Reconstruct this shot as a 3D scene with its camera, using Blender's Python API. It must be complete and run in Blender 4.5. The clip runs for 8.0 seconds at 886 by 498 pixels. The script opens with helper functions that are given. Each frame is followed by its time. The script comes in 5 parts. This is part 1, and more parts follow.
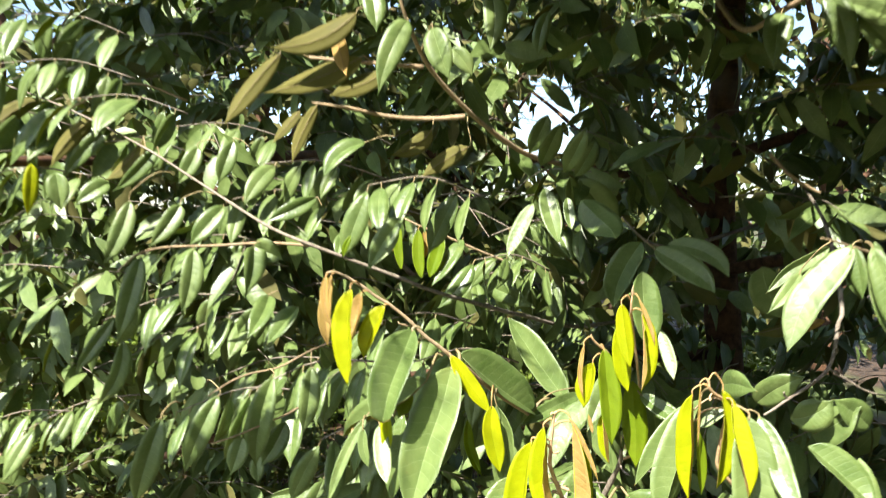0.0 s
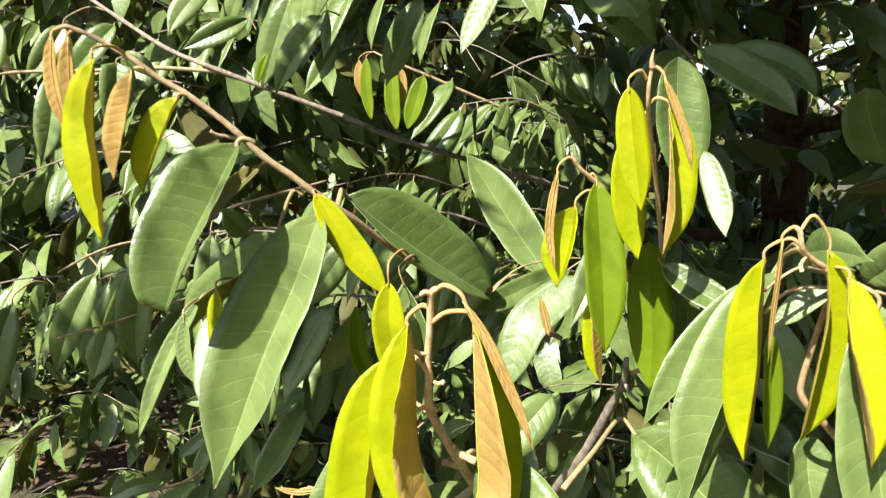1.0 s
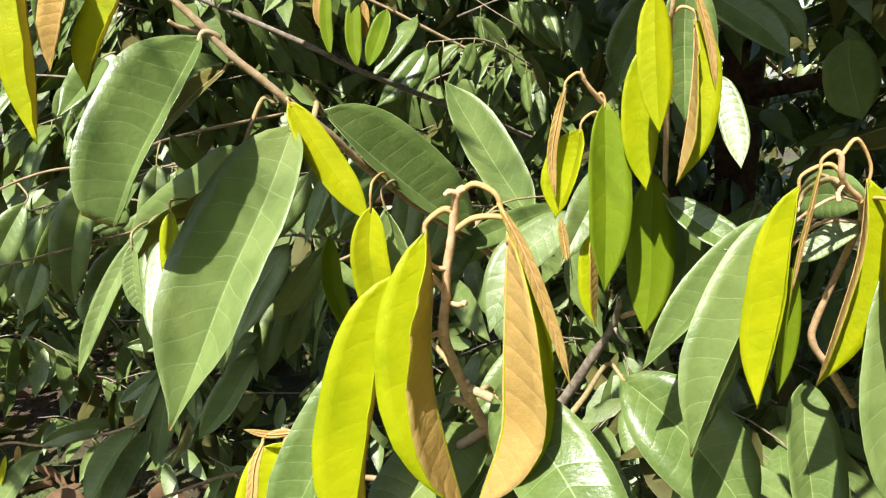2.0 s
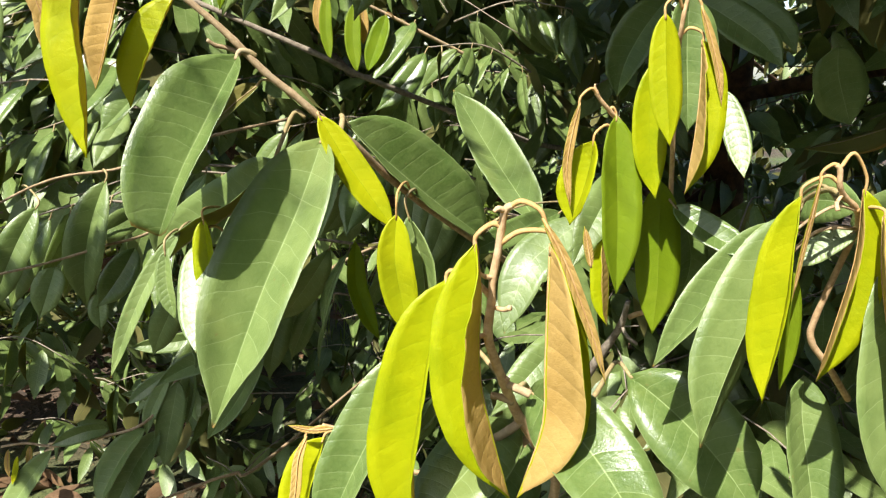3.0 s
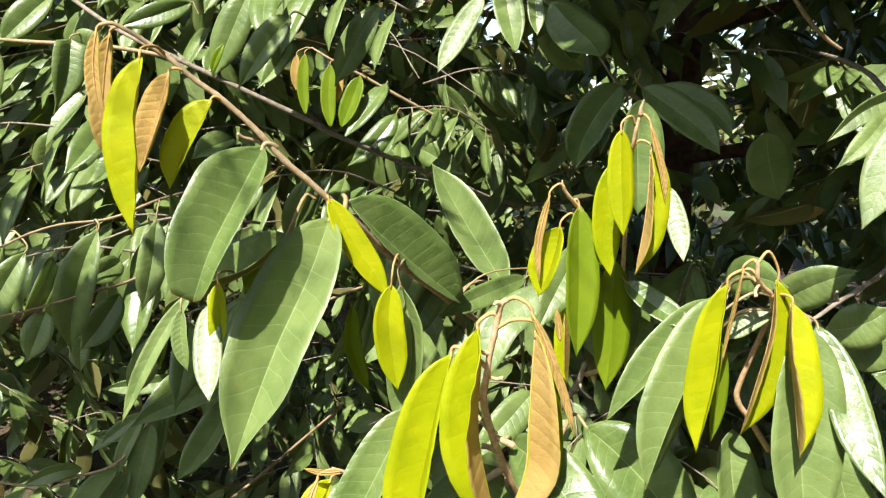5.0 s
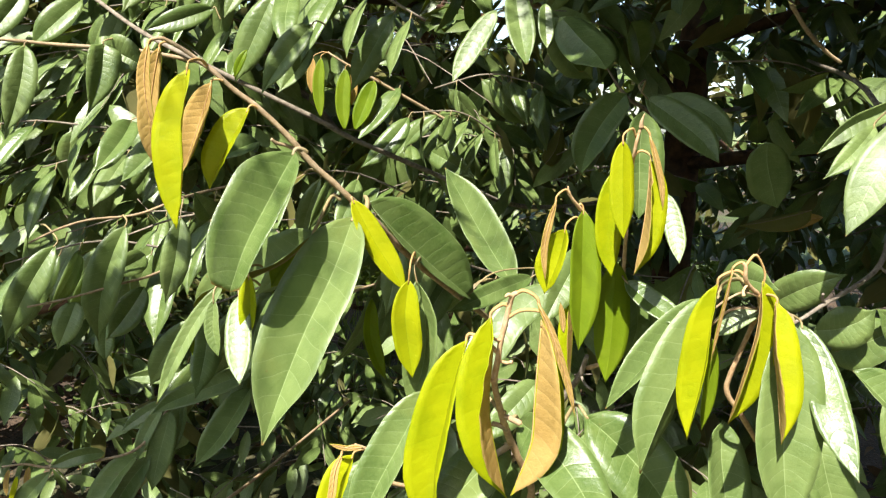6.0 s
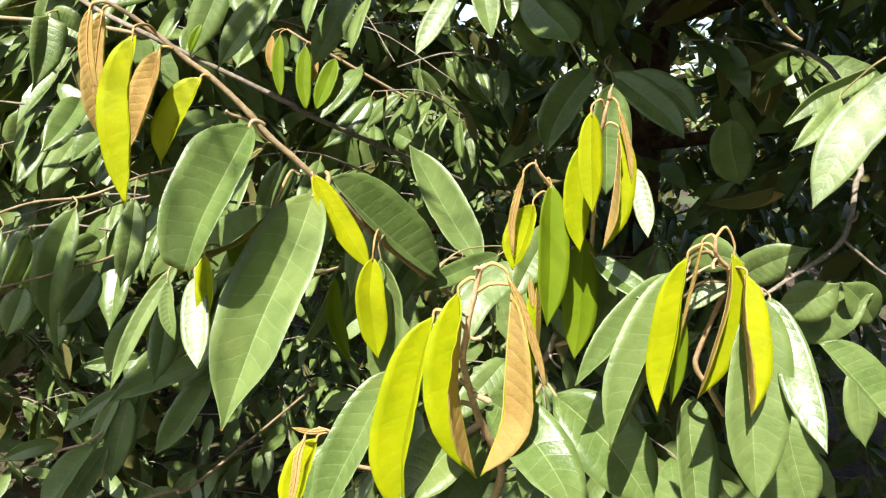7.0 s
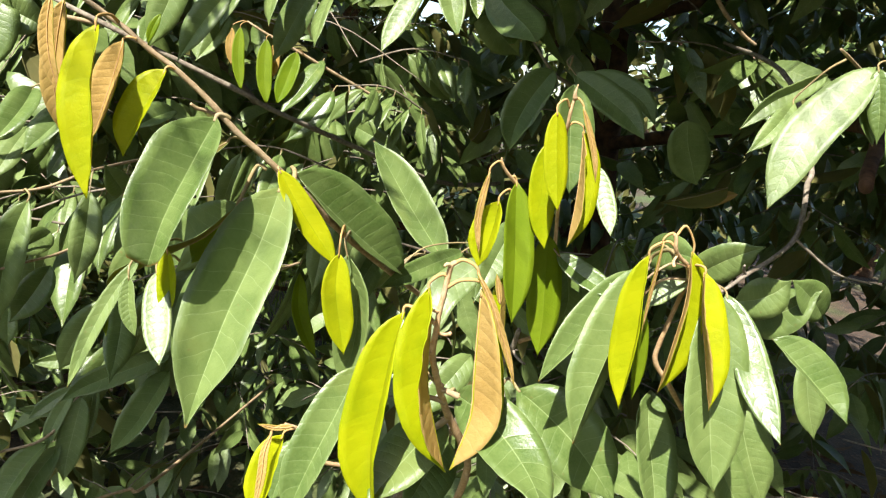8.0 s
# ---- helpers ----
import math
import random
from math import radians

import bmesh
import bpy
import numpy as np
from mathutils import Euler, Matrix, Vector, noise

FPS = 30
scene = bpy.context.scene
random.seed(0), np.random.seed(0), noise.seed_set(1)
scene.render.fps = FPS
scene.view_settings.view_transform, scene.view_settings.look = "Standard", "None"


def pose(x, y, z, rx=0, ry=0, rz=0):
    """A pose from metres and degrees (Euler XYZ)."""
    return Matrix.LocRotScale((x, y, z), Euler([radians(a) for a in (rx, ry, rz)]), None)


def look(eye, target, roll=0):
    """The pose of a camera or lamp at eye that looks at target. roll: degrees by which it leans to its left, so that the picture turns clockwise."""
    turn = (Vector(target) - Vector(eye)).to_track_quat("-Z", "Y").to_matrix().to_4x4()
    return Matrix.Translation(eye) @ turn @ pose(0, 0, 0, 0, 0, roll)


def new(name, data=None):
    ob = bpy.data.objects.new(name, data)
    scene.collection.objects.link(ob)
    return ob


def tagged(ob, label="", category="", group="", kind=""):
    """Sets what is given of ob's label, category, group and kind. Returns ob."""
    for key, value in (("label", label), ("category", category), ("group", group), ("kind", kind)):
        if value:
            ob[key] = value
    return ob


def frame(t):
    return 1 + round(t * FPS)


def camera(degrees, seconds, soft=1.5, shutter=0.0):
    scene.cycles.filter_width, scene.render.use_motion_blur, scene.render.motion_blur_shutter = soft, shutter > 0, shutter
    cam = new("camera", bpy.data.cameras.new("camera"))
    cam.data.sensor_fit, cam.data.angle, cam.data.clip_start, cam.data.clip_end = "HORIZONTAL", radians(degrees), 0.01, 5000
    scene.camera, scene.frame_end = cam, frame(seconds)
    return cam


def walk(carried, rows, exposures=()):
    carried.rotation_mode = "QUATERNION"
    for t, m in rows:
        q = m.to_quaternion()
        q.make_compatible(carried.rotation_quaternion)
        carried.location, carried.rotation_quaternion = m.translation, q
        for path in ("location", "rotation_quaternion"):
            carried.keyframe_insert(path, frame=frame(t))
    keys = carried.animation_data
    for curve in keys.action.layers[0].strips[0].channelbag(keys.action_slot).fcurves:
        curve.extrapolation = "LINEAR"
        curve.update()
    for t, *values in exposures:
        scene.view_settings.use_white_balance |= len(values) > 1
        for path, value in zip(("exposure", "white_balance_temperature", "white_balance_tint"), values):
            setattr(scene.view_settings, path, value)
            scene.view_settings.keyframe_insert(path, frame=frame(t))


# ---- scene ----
cam = camera(63.9, 8.0, soft=1.2, shutter=0.3)
PATH = [
    (0, (0.037, 0.029, 1.513), (0.010, 2.026, 1.423), 0.3),
    (0.2, (0.061, 0.153, 1.477), (0.030, 2.148, 1.330), 0.3),
    (0.5, (0.119, 0.306, 1.440), (0.045, 2.290, 1.194), -0.3),
    (1, (0.163, 0.439, 1.396), (0.016, 2.394, 1.002), -0.3),
    (1.5, (0.151, 0.472, 1.379), (0.085, 2.420, 0.933), 1.4),
    (2, (0.132, 0.483, 1.364), (0.144, 2.417, 0.855), 2.6),
    (2.2, (0.128, 0.478, 1.367), (0.139, 2.413, 0.860), 2.3),
    (3.3, (0.104, 0.457, 1.374), (0.169, 2.388, 0.859), 3.0),
    (3.5, (0.102, 0.459, 1.372), (0.176, 2.388, 0.849), 3.2),
    (4, (0.090, 0.449, 1.377), (0.165, 2.373, 0.836), 3.3),
    (4.5, (0.083, 0.428, 1.389), (0.204, 2.372, 0.933), 4.6),
    (4.7, (0.081, 0.414, 1.400), (0.253, 2.363, 0.984), 5.0),
    (5.8, (0.067, 0.341, 1.421), (0.231, 2.299, 1.043), 5.7),
    (6, (0.066, 0.343, 1.419), (0.227, 2.298, 1.028), 6.0),
    (6.5, (0.065, 0.353, 1.413), (0.262, 2.300, 0.998), 5.8),
    (7, (0.068, 0.359, 1.409), (0.330, 2.296, 0.985), 6.0),
    (7.5, (0.070, 0.357, 1.408), (0.386, 2.283, 0.968), 6.3),
    (8, (0.061, 0.357, 1.409), (0.439, 2.276, 0.988), 7.1),
]
walk(cam, [(t, look(eye, target, roll)) for t, eye, target, roll in PATH], exposures=[(0.0, 1.46), (0.6, 1.34), (1.6, 1.08), (3.5, 1.02), (4.5, 1.03), (6.0, 1.1), (8.0, 1.11)])

# ---- light: high sun behind the viewer, clear sky ----
SUN_FROM = Vector((-0.34, -0.54, 0.77)).normalized()
world = bpy.data.worlds.new("world")
scene.world = world
world.use_nodes = True
sky = world.node_tree.nodes.new("ShaderNodeTexSky")
sky.sky_type, sky.sun_disc = "NISHITA", False
sky.dust_density, sky.air_density = 1.2, 1.0
sky.sun_elevation = math.asin(SUN_FROM.z)
sky.sun_rotation = math.atan2(SUN_FROM.x, SUN_FROM.y)
world.node_tree.nodes["Background"].inputs["Strength"].default_value = 0.135
world.node_tree.links.new(sky.outputs["Color"], world.node_tree.nodes["Background"].inputs["Color"])
sun_data = bpy.data.lights.new("sun", "SUN")
sun_data.energy, sun_data.angle, sun_data.color = 5.5, radians(0.53), (1.0, 0.955, 0.905)
sun = new("sun", sun_data)
sun.matrix_world = look(SUN_FROM * 30, (0, 0, 0))


# ---- materials ----
class Nodes:
    """A short way to write a node tree."""

    def __init__(self, name):
        self.mat = bpy.data.materials.new(name)
        self.mat.use_nodes = True
        self.tree = self.mat.node_tree
        self.tree.nodes.clear()
        self.out = self.tree.nodes.new("ShaderNodeOutputMaterial")

    def put(self, socket, value):
        if isinstance(value, bpy.types.NodeSocket):
            self.tree.links.new(value, socket)
        elif isinstance(value, tuple) and len(value) == 3 and socket.type == "RGBA":
            socket.default_value = (*value, 1)
        else:
            socket.default_value = value

    def node(self, kind, **sockets):
        n = self.tree.nodes.new("ShaderNode" + kind)
        for key, value in sockets.items():
            self.put(n.inputs[key.replace("_", " ")], value)
        return n

    def math(self, op, a, b=0.0, c=0.0):
        n = self.tree.nodes.new("ShaderNodeMath")
        n.operation = op
        for s, v in zip(n.inputs, (a, b, c)):
            self.put(s, v)
        return n.outputs[0]

    def mix(self, fac, a, b):
        n = self.tree.nodes.new("ShaderNodeMix")
        n.data_type = "RGBA"
        self.put(n.inputs[0], fac)
        self.put(n.inputs[6], a)
        self.put(n.inputs[7], b)
        return n.outputs[2]

    def ramp(self, value, low, high, to_low=0.0, to_high=1.0):
        n = self.tree.nodes.new("ShaderNodeMapRange")
        n.interpolation_type = "SMOOTHSTEP"
        for s, v in zip(n.inputs, (value, low, high, to_low, to_high)):
            self.put(s, v)
        return n.outputs[0]

    def noise(self, vector, scale, detail=3.0, rough=0.55):
        n = self.node("TexNoise", Vector=vector, Scale=scale, Detail=detail, Roughness=rough)
        return n.outputs["Fac"]

    def bump(self, height, strength, distance):
        return self.node("Bump", Height=height, Strength=strength, Distance=distance).outputs[0]

    def surface(self, shader):
        self.tree.links.new(shader, self.out.inputs["Surface"])
        return self.mat


def leaf_side(name, deep, pale, rib, glow, glow_amount, rough, spec, island=False, veins=0.34, bump=0.24, scorch=0.0, quilting=0.40):
    """One side of a leaf: a midrib, side veins and blotches by the leaf's own UV (u across, v along)."""
    k = Nodes(name)
    uv = k.node("UVMap").outputs[0]
    place = k.node("TexCoord").outputs["Object"]
    parts = k.node("SeparateXYZ", Vector=uv)
    u, v = parts.outputs[0], parts.outputs[1]
    off = k.math("ABSOLUTE", k.math("SUBTRACT", u, 0.5))
    chance = k.node("NewGeometry").outputs["Random Per Island"] if island else k.node("ObjectInfo").outputs["Random"]
    wobble = k.noise(place, 28.0, 1.0)
    phase = k.math("MULTIPLY_ADD", k.math("SUBTRACT", v, k.math("MULTIPLY", k.math("POWER", off, 1.3), 0.20)), 12.0, k.math("MULTIPLY", wobble, 1.0))
    wave = k.math("ABSOLUTE", k.math("SINE", k.math("MULTIPLY", phase, math.pi)))
    vein = k.math("MULTIPLY", k.ramp(wave, 0.0, 0.085, 1.0, 0.0), k.ramp(off, 0.36, 0.47, 1.0, 0.15))
    midrib = k.ramp(off, 0.003, 0.014, 1.0, 0.0)
    blotch = k.noise(place, 38.0, 4.0)
    grain = k.noise(place, 420.0, 3.0)
    tone = k.math("ADD", k.math("MULTIPLY", k.ramp(blotch, 0.32, 0.68), 0.5), k.math("MULTIPLY", chance, 0.5))
    colour = k.mix(tone, deep, pale)
    worn = k.math("MULTIPLY", k.ramp(k.noise(place, 17.0, 3.0), 0.60, 0.76), 0.22)
    colour = k.mix(worn, colour, k.mix(0.55, pale, (0.34, 0.31, 0.05)))
    colour = k.mix(k.math("MULTIPLY", k.ramp(grain, 0.35, 0.7), 0.28), colour, pale)
    colour = k.mix(k.math("MULTIPLY", vein, veins), colour, rib)
    colour = k.mix(k.math("MULTIPLY", midrib, 0.8), colour, rib)
    edge = k.ramp(off, 0.484, 0.498)
    colour = k.mix(k.math("MULTIPLY", edge, 0.45), colour, rib)
    if scorch:
        burnt = k.math("MULTIPLY", k.ramp(k.math("ADD", v, k.math("MULTIPLY", blotch, 0.05)), 1.005, 1.03), scorch)
        colour = k.mix(burnt, colour, (0.36, 0.17, 0.03))
        speck = k.ramp(k.noise(place, 150.0, 1.0), 0.74, 0.80)
        colour = k.mix(k.math("MULTIPLY", speck, 0.5), colour, (0.20, 0.15, 0.05))
    quilt = k.math("ADD", k.math("MULTIPLY", k.math("POWER", wave, 0.6), quilting), k.math("MULTIPLY", grain, 0.16))
    quilt = k.math("ADD", quilt, k.math("MULTIPLY", k.noise(place, 190.0, 5.0, 0.65), 1.2))
    normal = k.bump(quilt, bump, 0.0012)
    base = k.node("BsdfPrincipled", Base_Color=colour, Roughness=k.math("ADD", k.math("MULTIPLY_ADD", blotch, 0.16, rough - 0.15), k.math("MULTIPLY", chance, 0.14)), Normal=normal)
    k.put(base.inputs["Specular IOR Level"], spec)
    thin = k.node("BsdfTranslucent", Color=k.mix(k.math("MULTIPLY", vein, 0.4), glow, colour), Normal=normal)
    both = k.node("MixShader", Fac=glow_amount)
    k.put(both.inputs[1], base.outputs[0])
    k.put(both.inputs[2], thin.outputs[0])
    return k.surface(both.outputs[0])


def bark(name, deep, pale, rough=0.85, scale=90.0, depth=0.002):
    k = Nodes(name)
    place = k.node("TexCoord").outputs["Object"]
    a, b = k.noise(place, scale, 5.0, 0.65), k.noise(place, scale * 0.14, 3.0)
    colour = k.mix(k.ramp(a, 0.3, 0.7), deep, pale)
    colour = k.mix(k.math("MULTIPLY", k.ramp(b, 0.5, 0.75), 0.45), colour, k.mix(0.5, pale, (0.34, 0.33, 0.29)))
    base = k.node("BsdfPrincipled", Base_Color=colour, Roughness=rough, Normal=k.bump(a, 0.6, depth))
    k.put(base.inputs["Specular IOR Level"], 0.25)
    return k.surface(base.outputs[0])


GREEN = dict(deep=(0.080, 0.136, 0.030), pale=(0.192, 0.260, 0.076), rib=(0.30, 0.38, 0.15), glow=(0.26, 0.38, 0.02), glow_amount=0.17, rough=0.39, spec=0.58, scorch=0.9, veins=0.70, bump=0.40)
BRONZE = dict(deep=(0.14, 0.128, 0.030), pale=(0.21, 0.19, 0.05), rib=(0.28, 0.22, 0.08), glow=(0.36, 0.40, 0.03), glow_amount=0.40, rough=0.72, spec=0.25)
LIME = dict(deep=(0.25, 0.34, 0.003), pale=(0.48, 0.51, 0.004), rib=(0.27, 0.36, 0.006), glow=(0.66, 0.72, 0.004), glow_amount=0.38, rough=0.46, spec=0.30, veins=0.12, bump=0.32, quilting=0.24)
COPPER = dict(deep=(0.38, 0.235, 0.062), pale=(0.60, 0.41, 0.14), rib=(0.70, 0.50, 0.22), glow=(0.70, 0.54, 0.07), glow_amount=0.32, rough=0.8, spec=0.2, veins=0.34, bump=0.5)
FRESH = dict(LIME, deep=(0.11, 0.195, 0.006), pale=(0.20, 0.29, 0.010), rib=(0.20, 0.28, 0.02), glow=(0.42, 0.56, 0.01))
OLIVE = dict(BRONZE, deep=(0.085, 0.090, 0.026), pale=(0.15, 0.135, 0.042), rib=(0.22, 0.19, 0.07), glow_amount=0.3)
SIDES = {
    "mature": (leaf_side("leaf_green_upper", **GREEN), leaf_side("leaf_bronze_lower", **BRONZE)),
    # same green with specular raised, to strengthen the sun's sheen on chosen leaves
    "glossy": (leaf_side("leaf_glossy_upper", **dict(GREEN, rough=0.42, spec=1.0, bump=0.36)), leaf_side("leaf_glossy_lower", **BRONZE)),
    "young": (leaf_side("leaf_lime_upper", **LIME), leaf_side("leaf_copper_lower", **COPPER)),
    "fresh": (leaf_side("leaf_fresh_upper", **FRESH), leaf_side("leaf_fresh_lower", **COPPER)),
    "mass": (leaf_side("foliage_upper", island=True, **GREEN), leaf_side("foliage_lower", island=True, **OLIVE)),
}
PETIOLE = {
    "mature": bark("petiole_tan", (0.26, 0.20, 0.085), (0.40, 0.31, 0.15), 0.7, 300.0, 0.0004),
    "young": bark("petiole_orange", (0.42, 0.25, 0.085), (0.57, 0.37, 0.15), 0.75, 300.0, 0.0004),
}
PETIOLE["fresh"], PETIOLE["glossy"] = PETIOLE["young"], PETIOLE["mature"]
SHOOT = bark("shoot_brown", (0.31, 0.212, 0.112), (0.50, 0.375, 0.22), 0.8, 220.0, 0.0006)
YOUNG_SHOOT = bark("shoot_rust", (0.46, 0.29, 0.14), (0.66, 0.46, 0.25), 0.8, 260.0, 0.0005)
TWIG = bark("twig_grey", (0.15, 0.12, 0.085), (0.33, 0.28, 0.21), 0.85, 120.0, 0.001)
BARK = bark("bark_red_brown", (0.055, 0.030, 0.018), (0.16, 0.085, 0.045), 0.9, 30.0, 0.008)


# ---- shapes ----
def mesh_object(name, verts, faces, materials, parent=None, label="", slots=None, uvs=None, kind="", smooth=True):
    """Links one mesh, as a part where it has a parent."""
    me = bpy.data.meshes.new(name)
    me.from_pydata(verts, [], faces)
    for m in materials:
        me.materials.append(m)
    if slots is not None:
        me.polygons.foreach_set("material_index", np.asarray(slots, dtype=np.int32))
    if smooth:
        me.polygons.foreach_set("use_smooth", np.ones(len(faces), dtype=bool))
    if uvs is not None:
        layer = me.uv_layers.new(name="UVMap")
        loops = np.empty(len(me.loops), dtype=np.int32)
        me.loops.foreach_get("vertex_index", loops)
        layer.data.foreach_set("uv", np.asarray(uvs, dtype=np.float32)[loops].ravel())
    me.update()
    ob = new(name, me)
    ob.parent = parent
    return tagged(ob, label=label, kind=kind)


def glide(points, steps):
    """Points along a smooth curve through the given ones (Catmull-Rom)."""
    p = [np.asarray(q, dtype=float) for q in points]
    p = [2 * p[0] - p[1], *p, 2 * p[-1] - p[-2]]
    made = []
    for i in range(1, len(p) - 2):
        for j in range(steps):
            t = j / steps
            made.append(0.5 * (2 * p[i] + (p[i + 1] - p[i - 1]) * t + (2 * p[i - 1] - 5 * p[i] + 4 * p[i + 1] - p[i + 2]) * t * t + (3 * p[i] - p[i - 1] - 3 * p[i + 1] + p[i + 2]) * t ** 3))
    made.append(p[-2])
    return np.array(made)


def tube(points, r0, r1, steps=6, sides=8, knots=0.0, first=0):
    """Vertices and faces of a round, tapered stem through the points; knots swells it unevenly."""
    line = glide(points, steps) if steps > 1 else np.asarray(points, dtype=float)
    n = len(line)
    verts, faces = [], []
    ref = np.array((0.31, 0.52, 0.80))
    for i, c in enumerate(line):
        d = line[min(i + 1, n - 1)] - line[max(i - 1, 0)]
        d = d / (np.linalg.norm(d) + 1e-9)
        a = np.cross(d, ref)
        if np.linalg.norm(a) < 0.1:
            a = np.cross(d, (1.0, 0.0, 0.0))
        a /= np.linalg.norm(a)
        b = np.cross(d, a)
        r = r0 + (r1 - r0) * i / (n - 1)
        if knots:
            r *= 1 + knots * (noise.noise(Vector(c * 70)) + (0.9 if i % steps == 0 and 0 < i < n - 1 else 0.0))
        for j in range(sides):
            w = 2 * math.pi * j / sides
            verts.append(c + r * (math.cos(w) * a + math.sin(w) * b))
    for i in range(n - 1):
        for j in range(sides):
            q = first + i * sides
            faces.append((q + j, q + (j + 1) % sides, q + sides + (j + 1) % sides, q + sides + j))
    faces.append(tuple(first + j for j in reversed(range(sides))))
    faces.append(tuple(first + (n - 1) * sides + j for j in range(sides)))
    return verts, faces


def stem(name, points, r0, r1, material, parent, label="", steps=6, sides=8, knots=0.12):
    verts, faces = tube(points, r0, r1, steps, sides, knots)
    return mesh_object(name, verts, faces, [material], parent, label)


def outline(s):
    """Half width of a long leaf with a rounded base and a drawn-out tip, along 0 to 1."""
    return np.interp(s, (0, 0.02, 0.06, 0.13, 0.24, 0.36, 0.46, 0.60, 0.72, 0.82, 0.90, 0.95, 1.0), (0.03, 0.16, 0.39, 0.64, 0.87, 0.98, 1.0, 0.94, 0.78, 0.50, 0.20, 0.08, 0.008))


def oblong(s):
    """Half width of a full, long leaf that keeps its breadth past the middle."""
    return np.interp(s, (0, 0.03, 0.08, 0.15, 0.25, 0.38, 0.55, 0.68, 0.78, 0.86, 0.92, 0.96, 1.0), (0.04, 0.28, 0.54, 0.75, 0.91, 0.99, 1.0, 0.92, 0.75, 0.52, 0.28, 0.13, 0.01))


leaf_count = [0]


def blade(base, tip, width, spin, fold, bow, sweep, wave, broad, rows, cols):
    """Grid of a leaf's midplane: spin turns its upper face from the viewer to the right, fold (left, right) raises the halves, bow arches it outwards, sweep bends it sideways, broad below 1 widens it towards the base."""
    base, tip = np.asarray(base, float), np.asarray(tip, float)
    way = tip - base
    length = np.linalg.norm(way)
    way = way / length
    n0 = np.array((0.0, -1.0, 0.0))
    n0 = n0 - way * (n0 @ way)
    n0 /= np.linalg.norm(n0)
    r0 = np.cross(n0, way)
    s_ = radians(spin)
    n = math.cos(s_) * n0 + math.sin(s_) * r0
    right = np.cross(n, way)
    seed = leaf_count[0] * 1.7
    leaf_count[0] += 1
    points, normals, uvs = [], [], []
    t = (np.linspace(0, 1, rows)) ** 0.92
    for s in t:
        arch = 4 * s * (1 - s)
        mid = base + way * length * s + n * (bow * length * arch) + right * (sweep * length * arch)
        slope_n, slope_r = bow * 4 * (1 - 2 * s), sweep * 4 * (1 - 2 * s)
        d = way + n * slope_n + right * slope_r
        d /= np.linalg.norm(d)
        rr = right - d * (right @ d)
        rr /= np.linalg.norm(rr)
        nn = np.cross(d, rr)
        half = width / 2 * outline(s ** broad)
        for c in range(cols):
            u = -1 + 2 * c / (cols - 1)
            u = math.copysign(abs(u) ** 1.9, u)
            f = radians(fold[0] if u < 0 else fold[1]) * (1 - 0.30 * s)
            side = math.copysign(1, u) if u else 0
            reach = abs(u) * half
            ripple = wave * width * abs(u) ** 2 * (noise.noise(Vector((s * 5.5, u * 1.3 + seed, seed))) + 0.40 * math.sin(s * 36 + 5 * u + seed) * noise.noise(Vector((s * 3.1, seed, 2.0))) * 2)
            ripple += 0.022 * width * (1 - u * u) * noise.noise(Vector((s * 11, u * 2.4 + seed, seed + 5)))
            belly = 0.05 * half * math.sin(math.pi * abs(u))
            points.append(mid + rr * (side * reach * math.cos(f)) + nn * (reach * math.sin(f) + ripple + belly))
            normals.append(nn * math.cos(f) - rr * side * math.sin(f) if u else nn)
            uvs.append(((u + 1) / 2, s))
    return np.array(points), np.array(normals), uvs


